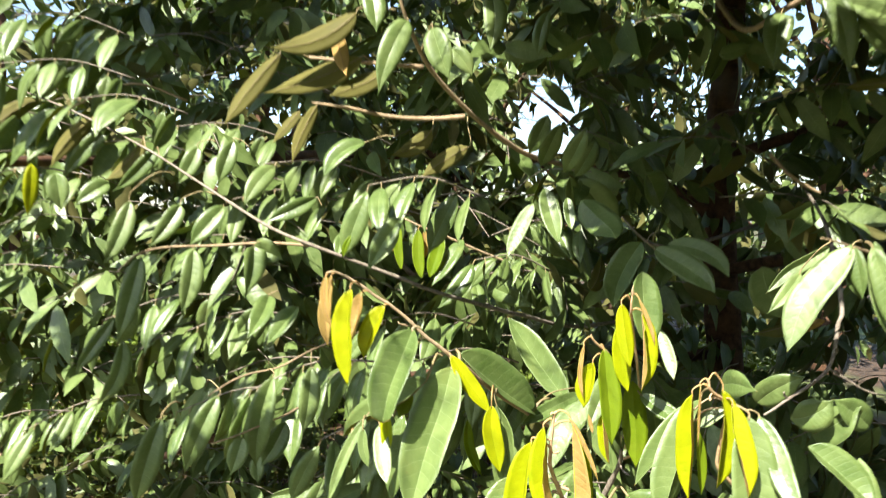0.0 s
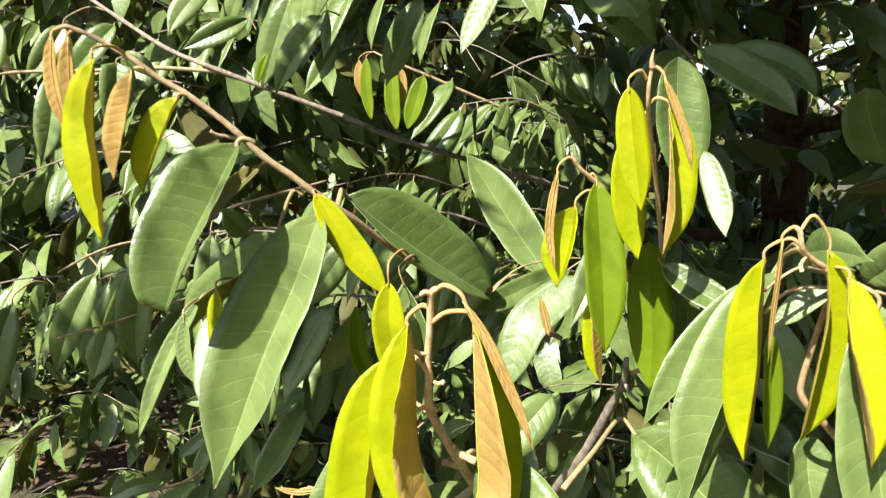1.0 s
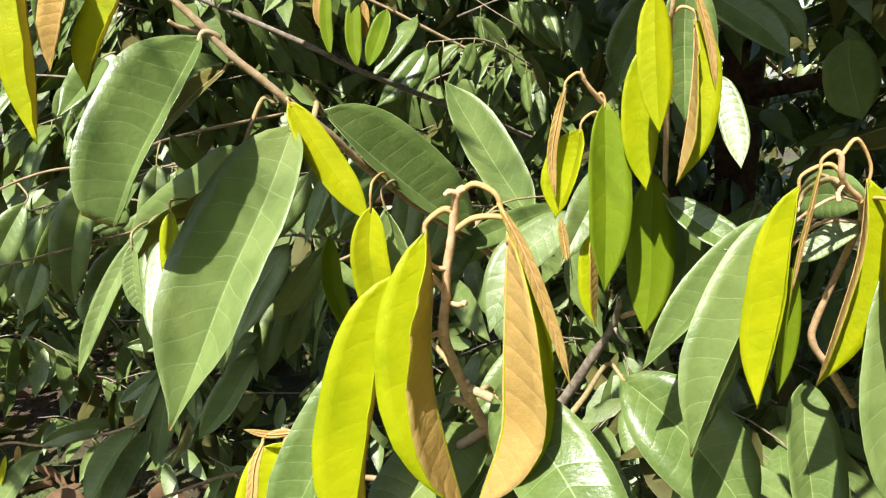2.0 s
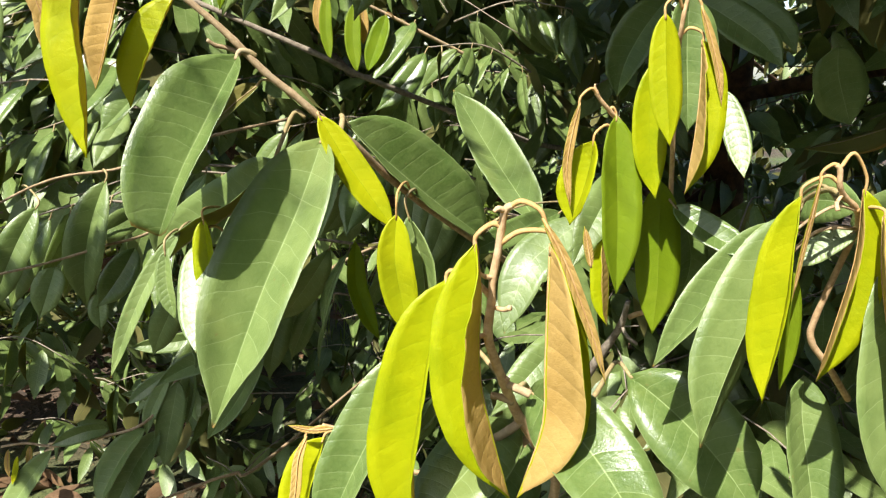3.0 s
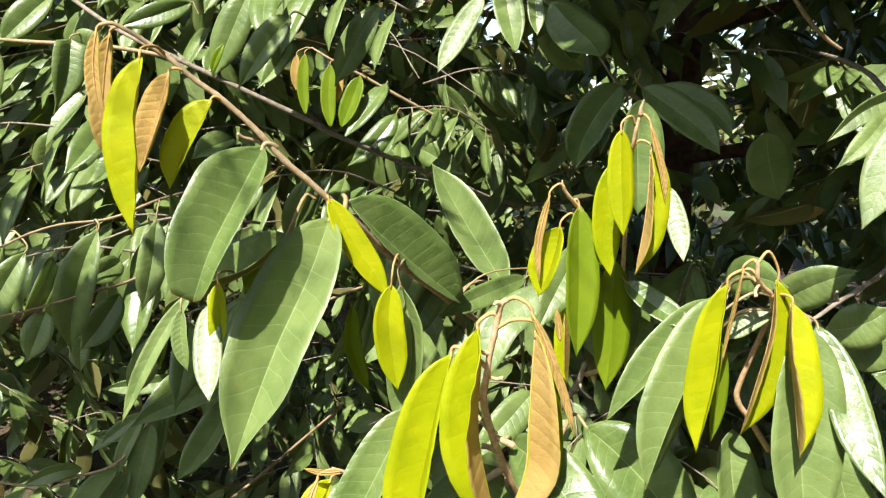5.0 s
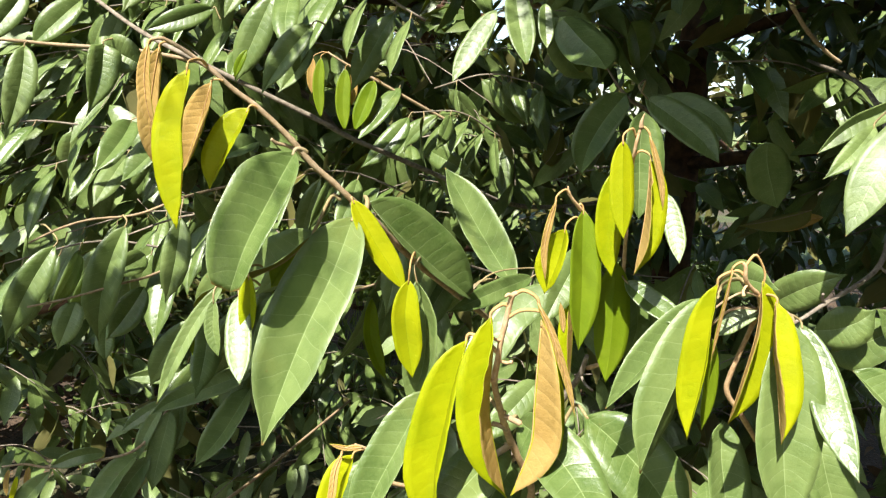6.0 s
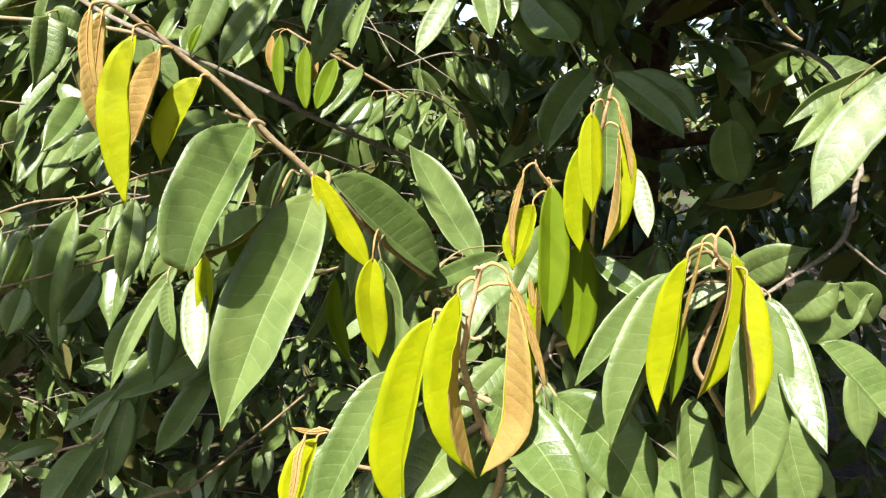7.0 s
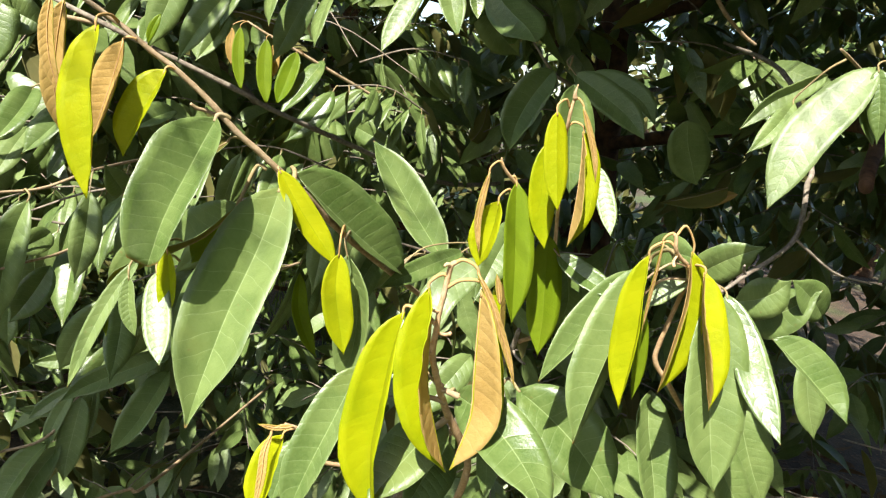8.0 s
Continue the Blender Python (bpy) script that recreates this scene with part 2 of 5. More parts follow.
def leaf_mesh(parent, kind, p, n, uv, width, rows, cols, hold, lift, label, turned=False):
    """Links a leaf's two faces, its rim, rib and stalk as one mesh."""
    thick = 0.00022
    verts = [*(p + n * thick), *(p - n * thick)]
    k = rows * cols
    faces, slots = [], []
    for i in range(rows - 1):
        for j in range(cols - 1):
            a = i * cols + j
            faces.append((a, a + cols, a + cols + 1, a + 1))
            faces.append((k + a, k + a + 1, k + a + cols + 1, k + a + cols))
            slots += (0, 1)
    rim = [j for j in range(cols)] + [i * cols + cols - 1 for i in range(1, rows)] + [(rows - 1) * cols + j for j in range(cols - 2, -1, -1)] + [i * cols for i in range(rows - 2, 0, -1)]
    for a, b in zip(rim, rim[1:] + rim[:1]):
        faces.append((a, b, k + b, k + a))
        slots.append(0)
    if turned:
        faces = [f[::-1] for f in faces]
    uvs = uv + uv
    # the rib stands out on the lower face
    r = max(0.0006, width * 0.016)
    mids = [i * cols + cols // 2 for i in range(0, rows - 2, 2)]
    rib_v, rib_f = tube([p[m] - n[m] * r * 1.1 for m in mids], r, r * 0.35, 1, 5, 0.0, len(verts))
    verts += rib_v
    faces += rib_f
    slots += [2] * len(rib_f)
    uvs = uvs + [(0.5, 0.5)] * len(rib_v)
    if hold is not None:
        h, b = np.asarray(hold, float), p[cols // 2]
        gap = np.linalg.norm(b - h)
        into = p[cols + cols // 2] - b
        into /= np.linalg.norm(into)
        bend = [h, h * 0.6 + b * 0.4 + np.array((0, 0, 1.0)) * gap * lift, b - into * gap * 0.12 + np.array((0, 0, 1.0)) * gap * lift * 0.35, b + into * 0.004]
        st_v, st_f = tube(bend, r * 2.0, r * 1.3, 5, 6, 0.0, len(verts))
        verts += st_v
        faces += st_f
        slots += [2] * len(st_f)
        uvs = uvs + [(0.5, 0.5)] * len(st_v)
    up, low = SIDES[kind]
    ob = mesh_object("leaf", verts, faces, [up, low, PETIOLE[kind]], parent, label, slots, uvs)
    # the blade is creased along its midrib
    crease = {i * cols + cols // 2 + q for i in range(rows) for q in (0, k)}
    for e in ob.data.edges:
        if e.vertices[0] in crease and e.vertices[1] in crease:
            e.use_edge_sharp = True
    return ob


def leaf(parent, kind, base, tip, width, spin=0, fold=(15, 15), bow=0.04, sweep=0.0, wave=0.03, broad=1.0, hold=None, lift=0.3, label="", rows=17, cols=9):
    """A leaf with two faces, a rim and its stalk, which arches from hold on the twig to the blade's base."""
    p, n, uv = blade(base, tip, width, spin, fold, bow, sweep, wave, broad, rows, cols)
    return leaf_mesh(parent, kind, p, n, uv, width, rows, cols, hold, lift, label)


def span(a, s):
    """An angle, or one that changes from base to tip."""
    return radians(a[0] + (a[1] - a[0]) * s if isinstance(a, tuple) else a)


FACE = np.array((0.0, -0.92, 0.38)) / math.hypot(0.92, 0.38)


def leaf_along(parent, kind, spine, width, left, right, turned=False, wave=0.03, broad=1.0, blunt=0.0, hold=None, lift=0.2, label="", rows=25, cols=11):
    """A leaf whose midrib follows the spine from base to tip. left and right raise its halves, in degrees, towards the open side; past 90 a half is folded over and shows its underside. turned: the underside looks outwards."""
    line = glide(spine, 12)
    at = np.concatenate(([0.0], np.cumsum(np.linalg.norm(np.diff(line, axis=0), axis=1))))
    length = at[-1]
    seed = leaf_count[0] * 1.7
    leaf_count[0] += 1
    points, normals, uv = [], [], []
    for s in np.linspace(0, 1, rows) ** 0.95:
        mid, ahead, behind = (np.array([np.interp(length * min(1, max(0, q)), at, line[:, k]) for k in range(3)]) for q in (s, s + 0.03, s - 0.03))
        d = ahead - behind
        d /= np.linalg.norm(d)
        n = FACE - d * (FACE @ d)
        n /= np.linalg.norm(n)
        side_way = np.cross(n, d)
        half = width / 2 * (oblong(s ** broad) * (1 - blunt) + blunt * (1 - max(0.0, 1 - s / 0.4) ** 2.5) * math.sqrt(max(0.0, 1 - max(0.0, (s - 0.45) / 0.6) ** 3)))
        for c in range(cols):
            u = -1 + 2 * c / (cols - 1)
            u = math.copysign(abs(u) ** 1.5, u)
            k = math.copysign(1, u) if u else 0
            a = span(left if u < 0 else right, s)
            reach = abs(u) * half
            tilt = a + 0.14 * (abs(u) - 0.55) * (1 if a < 1.4 else -1)
            out = side_way * (k * math.cos(tilt)) + n * math.sin(tilt)
            face = n * math.cos(tilt) - side_way * (k * math.sin(tilt))
            ripple = wave * width * u * u * (0.8 * noise.noise(Vector((s * 5.0, k + seed, seed))) + 0.5 * noise.noise(Vector((s * 13.0, k * 2 + seed, 3.0))))
            ripple += 0.010 * width * (1 - abs(u)) * math.sin(s * 62 - abs(u) * 9) * min(1, 4 * abs(u))
            points.append(mid + out * reach + face * ripple)
            normals.append(face if u else n)
            uv.append(((u + 1) / 2, s))
    p, n = np.array(points), np.array(normals)
    if turned:
        n = -n
    return leaf_mesh(parent, kind, p, n, uv, width, rows, cols, hold, lift, label, turned)


class Mass:
    """Gathers many cheap leaves, each with two faces and a fold, into one mesh."""

    def __init__(self, rows=5):
        self.rows = rows
        self.bases, self.tips, self.widths, self.spins, self.folds = [], [], [], [], []

    def add(self, base, tip, width, spin, fold=20):
        self.bases.append(base)
        self.tips.append(tip)
        self.widths.append(width)
        self.spins.append(spin)
        self.folds.append(fold)

    def build(self, name, materials, parent, label=""):
        b, t = np.array(self.bases, float), np.array(self.tips, float)
        count, rows = len(b), self.rows
        way = t - b
        length = np.linalg.norm(way, axis=1, keepdims=True)
        way = way / length
        ref = np.tile((0.02, -1.0, 0.03), (count, 1))
        ref = ref - way * np.sum(ref * way, axis=1, keepdims=True)
        ref /= np.linalg.norm(ref, axis=1, keepdims=True) + 1e-9
        r0 = np.cross(ref, way)
        a = np.radians(np.array(self.spins, float))[:, None]
        nrm = np.cos(a) * ref + np.sin(a) * r0
        right = np.cross(nrm, way)
        half = np.array(self.widths, float)[:, None] / 2
        f = np.radians(np.array(self.folds, float))[:, None]
        s = np.array((0, 0.10, 0.32, 0.62, 0.86, 1.0) if rows == 6 else (0, 0.16, 0.5, 0.82, 1.0))
        verts = np.empty((count, rows * 3 * 2, 3))
        uv = np.empty((rows * 3 * 2, 2))
        for i, q in enumerate(s):
            mid = b + way * length * q + nrm * length * 0.06 * 4 * q * (1 - q)
            w = half * float(outline(q))
            for c, u in enumerate((-1, 0, 1)):
                pt = mid + right * (u * w * np.cos(f)) + nrm * (abs(u) * w * np.sin(f))
                verts[:, i * 3 + c] = pt + nrm * 0.0003
                verts[:, rows * 3 + i * 3 + c] = pt - nrm * 0.0003
                uv[i * 3 + c] = uv[rows * 3 + i * 3 + c] = ((u + 1) / 2, q)
        faces = []
        for i in range(rows - 1):
            for c in (0, 1):
                q = i * 3 + c
                faces.append((q, q + 3, q + 4, q + 1))
        for i in range(rows - 1):
            for c in (0, 1):
                q = rows * 3 + i * 3 + c
                faces.append((q, q + 1, q + 4, q + 3))
        # close the rim at the base, so that both faces are one island
        faces.append((0, 1, rows * 3 + 1, rows * 3))
        slot = [0] * ((rows - 1) * 2) + [1] * ((rows - 1) * 2) + [0]
        per = rows * 6
        block = np.array(faces)
        every = (block[None] + (np.arange(count) * per)[:, None, None]).reshape(-1, 4)
        me = bpy.data.meshes.new(name)
        me.vertices.add(count * per)
        me.vertices.foreach_set("co", verts.ravel())
        me.loops.add(every.size)
        me.loops.foreach_set("vertex_index", every.ravel().astype(np.int32))
        me.polygons.add(len(every))
        me.polygons.foreach_set("loop_start", np.arange(0, every.size, 4, dtype=np.int32))
        for m in materials:
            me.materials.append(m)
        me.polygons.foreach_set("material_index", np.tile(slot, count).astype(np.int32))
        me.polygons.foreach_set("use_smooth", np.ones(len(every), dtype=bool))
        layer = me.uv_layers.new(name="UVMap")
        layer.data.foreach_set("uv", np.tile(uv, (count, 1))[every.ravel()].astype(np.float32).ravel())
        me.update(calc_edges=True)
        ob = new(name, me)
        ob.parent = parent
        return tagged(ob, label=label, kind="stuff")


# ---- ground ----
def soil():
    k = Nodes("soil_and_litter")
    place = k.node("TexCoord").outputs["Object"]
    big, mid, fine = k.noise(place, 0.5, 4.0), k.noise(place, 6.0, 4.0), k.noise(place, 60.0, 4.0)
    colour = k.mix(k.ramp(mid, 0.35, 0.65), (0.040, 0.027, 0.017), (0.09, 0.058, 0.034))
    colour = k.mix(k.ramp(fine, 0.58, 0.7), colour, (0.22, 0.11, 0.06))
    colour = k.mix(k.ramp(big, 0.42, 0.6), colour, (0.075, 0.11, 0.025))
    base = k.node("BsdfPrincipled", Base_Color=colour, Roughness=0.95, Normal=k.bump(fine, 0.8, 0.02))
    return k.surface(base.outputs[0])


def ground():
    bm = bmesh.new()
    edges = [-200, -60, -25, -12] + [-6 + 0.5 * i for i in range(33)] + [14, 25, 60, 200]
    rows = []
    for y in edges:
        rows.append([bm.verts.new((x, y, 0.05 * noise.noise(Vector((x * 0.6, y * 0.6, 0))) if abs(x) < 15 and abs(y) < 15 else 0.0)) for x in edges])
    for a, b in zip(rows, rows[1:]):
        for i in range(len(edges) - 1):
            bm.faces.new((a[i], a[i + 1], b[i + 1], b[i]))
    me = bpy.data.meshes.new("ground")
    bm.to_mesh(me)
    bm.free()
    me.materials.append(soil())
    return tagged(new("ground", me), "bare brown soil with leaf litter under the tree", "ground", kind="structure")


ground()

# ---- the tree ----
rng = np.random.default_rng(7)
tree = tagged(new("tree"), "broadleaf tree with copper-backed hanging leaves and young lime shoots", "tree")
tree.location = (0, 0, 0)
trunk = stem("trunk", [(1.25, 3.05, -0.05), (1.22, 3.0, 0.5), (1.16, 2.98, 1.1), (1.12, 2.95, 1.7), (1.14, 2.92, 2.4), (1.10, 2.95, 3.6), (1.15, 3.0, 4.8)], 0.085, 0.04, BARK, tree, "red-brown rough trunk in deep shade", 8, 14, 0.06)
BOUGHS = [
    ((1.14, 2.95, 1.45), (0.95, 2.9, 1.62), (0.60, 3.0, 1.72), (0.1, 3.2, 1.80)),
    ((1.13, 2.95, 1.75), (1.45, 2.7, 1.86), (1.8, 2.4, 1.88), (2.2, 2.0, 1.80)),
    ((1.15, 2.96, 1.3), (1.3, 2.3, 1.42), (1.1, 1.6, 1.45), (0.75, 1.15, 1.36)),
    ((1.17, 2.98, 0.95), (0.5, 2.6, 1.0), (-0.2, 2.2, 1.0), (-0.7, 1.8, 0.90)),
    # three limbs added only to carry the unseen shading leaves
    ((1.13, 2.94, 2.50), (1.2, 1.5, 2.75), (1.3, 0.0, 2.80), (1.4, -1.5, 2.70)),
    ((1.13, 2.94, 2.60), (0.5, 1.8, 2.65), (0.1, 1.1, 2.60), (-0.2, 0.7, 2.50)),
    ((0.1, 3.2, 1.80), (-0.9, 2.9, 1.75), (-1.45, 1.7, 1.65), (-0.85, 0.6, 1.78)),
]
for line in BOUGHS:
    stem("limb", line, 0.026, 0.009, BARK, tree, "", 6, 9, 0.08)


def thin(p):
    """Whether a leaf at p would close the thin place in the crown through which the sky shows."""
    y = max(p[1], 0.5)
    a, b = (p[0] / y - 0.140) / 0.060, (p[2] - 1.515) / y - 0.145
    c, d = (p[0] / y + 0.60) / 0.10, ((p[2] - 1.515) / y - 0.27) / 0.08
    return (a * a + (b / 0.066) ** 2 < 1.0 and rng.random() < 0.97) or (c * c + d * d < 1.0 and rng.random() < 0.85)


def hollow(p):
    """The dark opening in the crown between the upper twigs."""
    y = max(p[1], 0.5)
    a, b = (p[0] / y + 0.295) / 0.070, ((p[2] - 1.515) / y - 0.205) / 0.085
    return y < 2.75 and a * a + b * b < 1.0


SUNLIT = ((Vector((-0.03, 1.98, 1.40)), 0.15), (Vector((0.18, 2.15, 1.34)), 0.20))


def clear(p):
    """The open air in front of the young shoot farther back, and the way of the sun to it."""
    if p[1] < 2.02 and abs(p[0] + 0.04) < 0.20 and abs(p[2] - 1.42) < 0.15:
        return True
    for c, r in SUNLIT:
        d = Vector(p) - c
        along = d.dot(SUN_FROM)
        if along > 0.06 and (d - SUN_FROM * along).length < r:
            return True
    return False


def spray(mass, stems, start, end, count, size, droop=0.75, within=None):
    """A twig with alternate hanging leaves."""
    start, end = np.asarray(start, float), np.asarray(end, float)
    middle = (start + end) / 2 + (0, 0, 0.12 * np.linalg.norm(end - start))
    line = glide([start, middle, end], 8)
    stems.append(line)
    out = (end - start) / (np.linalg.norm(end - start) + 1e-9)
    flat = np.cross(out, (0, 0, 1.0))
    for i in range(count):
        s = 0.12 + 0.88 * (i + rng.random() * 0.5) / count
        p = line[min(int(s * (len(line) - 1)), len(line) - 1)]
        side = (1 if i % 2 else -1) * (0.25 + 0.5 * rng.random())
        way = out * (0.15 + 0.5 * rng.random()) + flat * side + np.array((0, 0, -1.0)) * droop * (0.25 + 1.15 * rng.random())
        way /= np.linalg.norm(way)
        base = p + way * 0.012
        length = size * (0.7 + 0.5 * rng.random())
        if thin(base) or clear(base) or hollow(base) or (within and not within(base + way * length * 0.5)):
            continue
        mass.add(base, base + way * length, length * (0.29 + 0.1 * rng.random()), rng.normal(0, 55) if rng.random() < 0.9 else rng.uniform(-180, 180), 5 + 16 * rng.random())


def twigs(name, stems, r, parent, material):
    verts, faces = [], []
    for line in stems:
        v, f = tube(line[::2], r, r * 0.5, 1, 5, 0.0, len(verts))
        verts += v
        faces += f
    ob = mesh_object(name, verts, faces, [material], parent)
    ob["kind"] = "stuff"
    return ob


def thicket(name, count, box, leaves, size, rows=6, keep=None, reach=0.4, within=None):
    """Sprays scattered through a box of the crown."""
    mass, stems = Mass(rows), []
    made = 0
    while made < count:
        p = np.array([rng.uniform(a, b) for a, b in box])
        if keep and not keep(p):
            continue
        turn = rng.uniform(0, 2 * math.pi)
        span = reach * rng.uniform(0.6, 1.2)
        way = np.array((math.cos(turn), math.sin(turn) * 0.8 - 0.35, rng.uniform(-0.35, 0.25)))
        spray(mass, stems, p, p + way * span, leaves, size, within=within)
        made += 1
    mass.build(name, SIDES["mass"], tree)
    twigs(name.replace("foliage", "twig"), stems, 0.0020, tree, TWIG)


def low_left(p):
    """The hollow at the lower left, where the litter under the tree shows."""
    x, y, z = p
    return not (x < 0.45 and z < 0.98 - 0.05 * (y - 1.5))


def inner_shade(p):
    """Where unseen leaves, added above the view, keep the sun from the inside of the tree."""
    x, y, z = p
    drop = (z - 1.5) / SUN_FROM.z
    x_low, y_low = x - SUN_FROM.x * drop, y - SUN_FROM.y * drop
    if 0.80 < x_low < 1.06 and 1.48 < y_low < 1.78:
        return False
    return y_low > (1.07 if x_low < 0.62 else 0.98) and x_low > (0.118 if y_low < 1.35 else 0.09) + 0.12 * y_low and z > 1.66 + 0.30 * y


def viewer_shade(p):
    """Unseen leaves added over the viewer for shade, clear of the sun's way to the twig at the upper right."""
    x, y, z = p
    drop = (z - 1.5) / SUN_FROM.z
    x_low, y_low = x - SUN_FROM.x * drop, y - SUN_FROM.y * drop
    low = (z - 1.25) / SUN_FROM.z
    if x - SUN_FROM.x * low < 0.76 and y - SUN_FROM.y * low < 1.32:
        return False
    return x > 0.3 and z > 2.1 and not (0.80 < x_low < 1.06 and 1.48 < y_low < 1.78)


def high_shade(p):
    """Unseen leaves, added above the view to darken the opening in the crown."""
    drop = (p[2] - 2.1) / SUN_FROM.z
    x_low, y_low = p[0] - SUN_FROM.x * drop, p[1] - SUN_FROM.y * drop
    return -1.30 < x_low < -0.45 and 2.45 < y_low < 3.9 and p[2] > 1.70 + 0.33 * p[1]


def low_shade(p):
    """Leaves added beside the viewer, out of view, to shade the hollow under the shoots."""
    drop = (p[2] - 0.95) / SUN_FROM.z
    x_low, y_low = p[0] - SUN_FROM.x * drop, p[1] - SUN_FROM.y * drop
    return (-0.10 < x_low < 0.30 and 1.38 < y_low < 1.8 or -0.50 < x_low < -0.05 and 1.22 < y_low < 1.46 or -0.85 < x_low < -0.37 and 1.60 < y_low < 2.0) and p[2] > 1.55 + 0.55 * p[1]


def deep_shade(p):
    """Leaves added out of view, to shade the trunk and the inside of the tree."""
    drop = (p[2] - 1.9) / SUN_FROM.z
    x_low, y_low = p[0] - SUN_FROM.x * drop, p[1] - SUN_FROM.y * drop
    return 0.45 < x_low < 2.6 and 2.0 < y_low < 4.3 and p[2] > 1.70 + 0.36 * p[1]


def left_shade(p):
    """Leaves added above the view to shade the foliage behind the hanging twigs."""
    drop = (p[2] - 1.5) / SUN_FROM.z
    x_low, y_low = p[0] - SUN_FROM.x * drop, p[1] - SUN_FROM.y * drop
    return -1.05 < x_low < 0.30 and (2.42 if x_low < -0.35 else 2.12) < y_low < 3.8 and p[2] > 1.64 + 0.34 * p[1]


def near_spray(start, end, count, size):
    """A twig close enough to tell its leaves apart."""
    start, end = np.asarray(start, float), np.asarray(end, float)
    line = glide([start, (start + end) / 2 + (0, 0, 0.03), end], 5)
    twig = stem("twig", line[::2], 0.0024, 0.0012, TWIG, tree, "", 2, 6, 0.1)
    out = (end - start) / np.linalg.norm(end - start)
    flat = np.cross(out, (0, 0, 1.0))
    for i in range(count):
        p = line[min(len(line) - 1, 1 + int((i + 0.5) / count * (len(line) - 1)))]
        way = out * rng.uniform(0.1, 0.5) + flat * (1 if i % 2 else -1) * rng.uniform(0.15, 0.5) + np.array((0, -0.15, -1.0)) * rng.uniform(0.5, 1.0)
        way /= np.linalg.norm(way)
        base, length = p + way * 0.014, size * rng.uniform(0.75, 1.15)
        f = rng.uniform(5, 16)
        leaf(twig, "mature", base, base + way * length, length * rng.uniform(0.30, 0.37), rng.normal(-8, 30), (f, f), bow=rng.uniform(0.03, 0.08), sweep=rng.normal(0, 0.03), broad=rng.uniform(0.92, 1.15), hold=p, rows=11, cols=7)


for x, y, z, dx, dy, dz in (
    (-0.95, 1.98, 1.62, -0.30, -0.10, -0.02), (-0.55, 1.93, 1.30, -0.32, -0.08, -0.06), (-0.80, 1.96, 1.02, -0.30, -0.08, -0.08),
    (-0.30, 1.98, 1.12, -0.30, -0.12, -0.04), (-1.10, 2.08, 1.36, -0.28, -0.10, -0.04), (-0.15, 2.08, 1.62, -0.34, -0.06, 0.04),
    (0.10, 1.95, 1.22, -0.26, -0.10, 0.02), (0.32, 2.05, 1.36, -0.22, -0.14, 0.04), (-0.45, 2.13, 1.74, -0.32, -0.10, 0.02),
    (0.15, 2.10, 1.46, 0.24, -0.10, 0.03), (0.05, 2.20, 1.30, 0.28, -0.10, 0.05), (-1.05, 2.03, 0.95, -0.25, -0.08, -0.04),
    (-0.40, 1.98, 1.24, -0.26, -0.10, -0.03), (-0.12, 1.55, 1.20, -0.26, -0.06, -0.05), (-0.28, 1.60, 1.12, -0.26, -0.10, -0.02),
    (0.02, 1.50, 1.10, -0.24, -0.08, -0.03), (0.18, 1.55, 1.20, -0.22, -0.10, 0.02), (-0.50, 2.06, 1.44, -0.26, -0.10, -0.02),
    (-0.30, 2.10, 1.56, -0.28, -0.08, 0.00), (0.30, 1.62, 1.12, -0.24, -0.10, 0.00), (0.10, 1.62, 1.56, -0.24, -0.08, 0.02),
    (-0.02, 1.62, 0.98, -0.24, -0.06, -0.04), (-0.82, 1.95, 1.88, -0.30, -0.10, 0.02), (-0.66, 1.90, 1.78, -0.26, -0.10, 0.02),
    (-1.02, 2.00, 1.76, -0.28, -0.10, 0.02), (-1.12, 1.98, 1.98, -0.26, -0.10, 0.02), (-0.88, 2.05, 2.02, -0.26, -0.10, 0.03),
):
    near_spray((x, y, z), (x + dx, y + dy, z + dz), 8, 0.145)

thicket("foliage", 150, ((-1.7, 0.55), (2.15, 2.9), (0.75, 2.10)), 12, 0.145, keep=low_left)
thicket("foliage", 95, ((-1.7, 0.35), (2.3, 3.0), (0.08, 0.6)), 11, 0.13)
thicket("foliage", 50, ((-1.6, -0.3), (2.1, 2.5), (1.0, 1.6)), 11, 0.14)
thicket("foliage", 90, ((0.35, 1.2), (1.55, 2.3), (0.30, 0.95)), 11, 0.13)
thicket("foliage", 280, ((-2.8, 2.9), (2.7, 4.2), (0.4, 3.0)), 13, 0.14, keep=low_left)
thicket("foliage", 150, ((0.5, 3.4), (3.0, 4.6), (0.6, 3.2)), 13, 0.15)
thicket("foliage", 130, ((0.6, 2.4), (1.7, 2.8), (0.4, 2.0)), 12, 0.13)
# this thicket and the next are unseen, added for shade
thicket("foliage", 800, ((-0.8, 2.6), (0.2, 3.6), (1.9, 3.2)), 13, 0.17, rows=5, reach=0.5, keep=inner_shade, within=inner_shade)
thicket("foliage", 480, ((0.3, 3.0), (-2.4, 1.1), (2.3, 3.2)), 13, 0.18, rows=5, reach=0.5, within=viewer_shade)
thicket("foliage", 120, ((-2.6, -0.1), (2.4, 4.0), (2.3, 3.3)), 13, 0.15, rows=5, reach=0.5)

# leaves outside the view at the right, added to hold back sky light
thicket("foliage", 150, ((1.25, 2.2), (0.2, 1.5), (0.5, 2.3)), 12, 0.15, rows=5, within=lambda p: p[0] > 0.45 + 0.75 * p[1])
# the next five thickets are out of view too, put there for shade
thicket("foliage", 130, ((-1.6, 0.4), (0.1, 1.2), (1.95, 2.5)), 12, 0.14, rows=5, reach=0.3, keep=low_shade, within=low_shade)
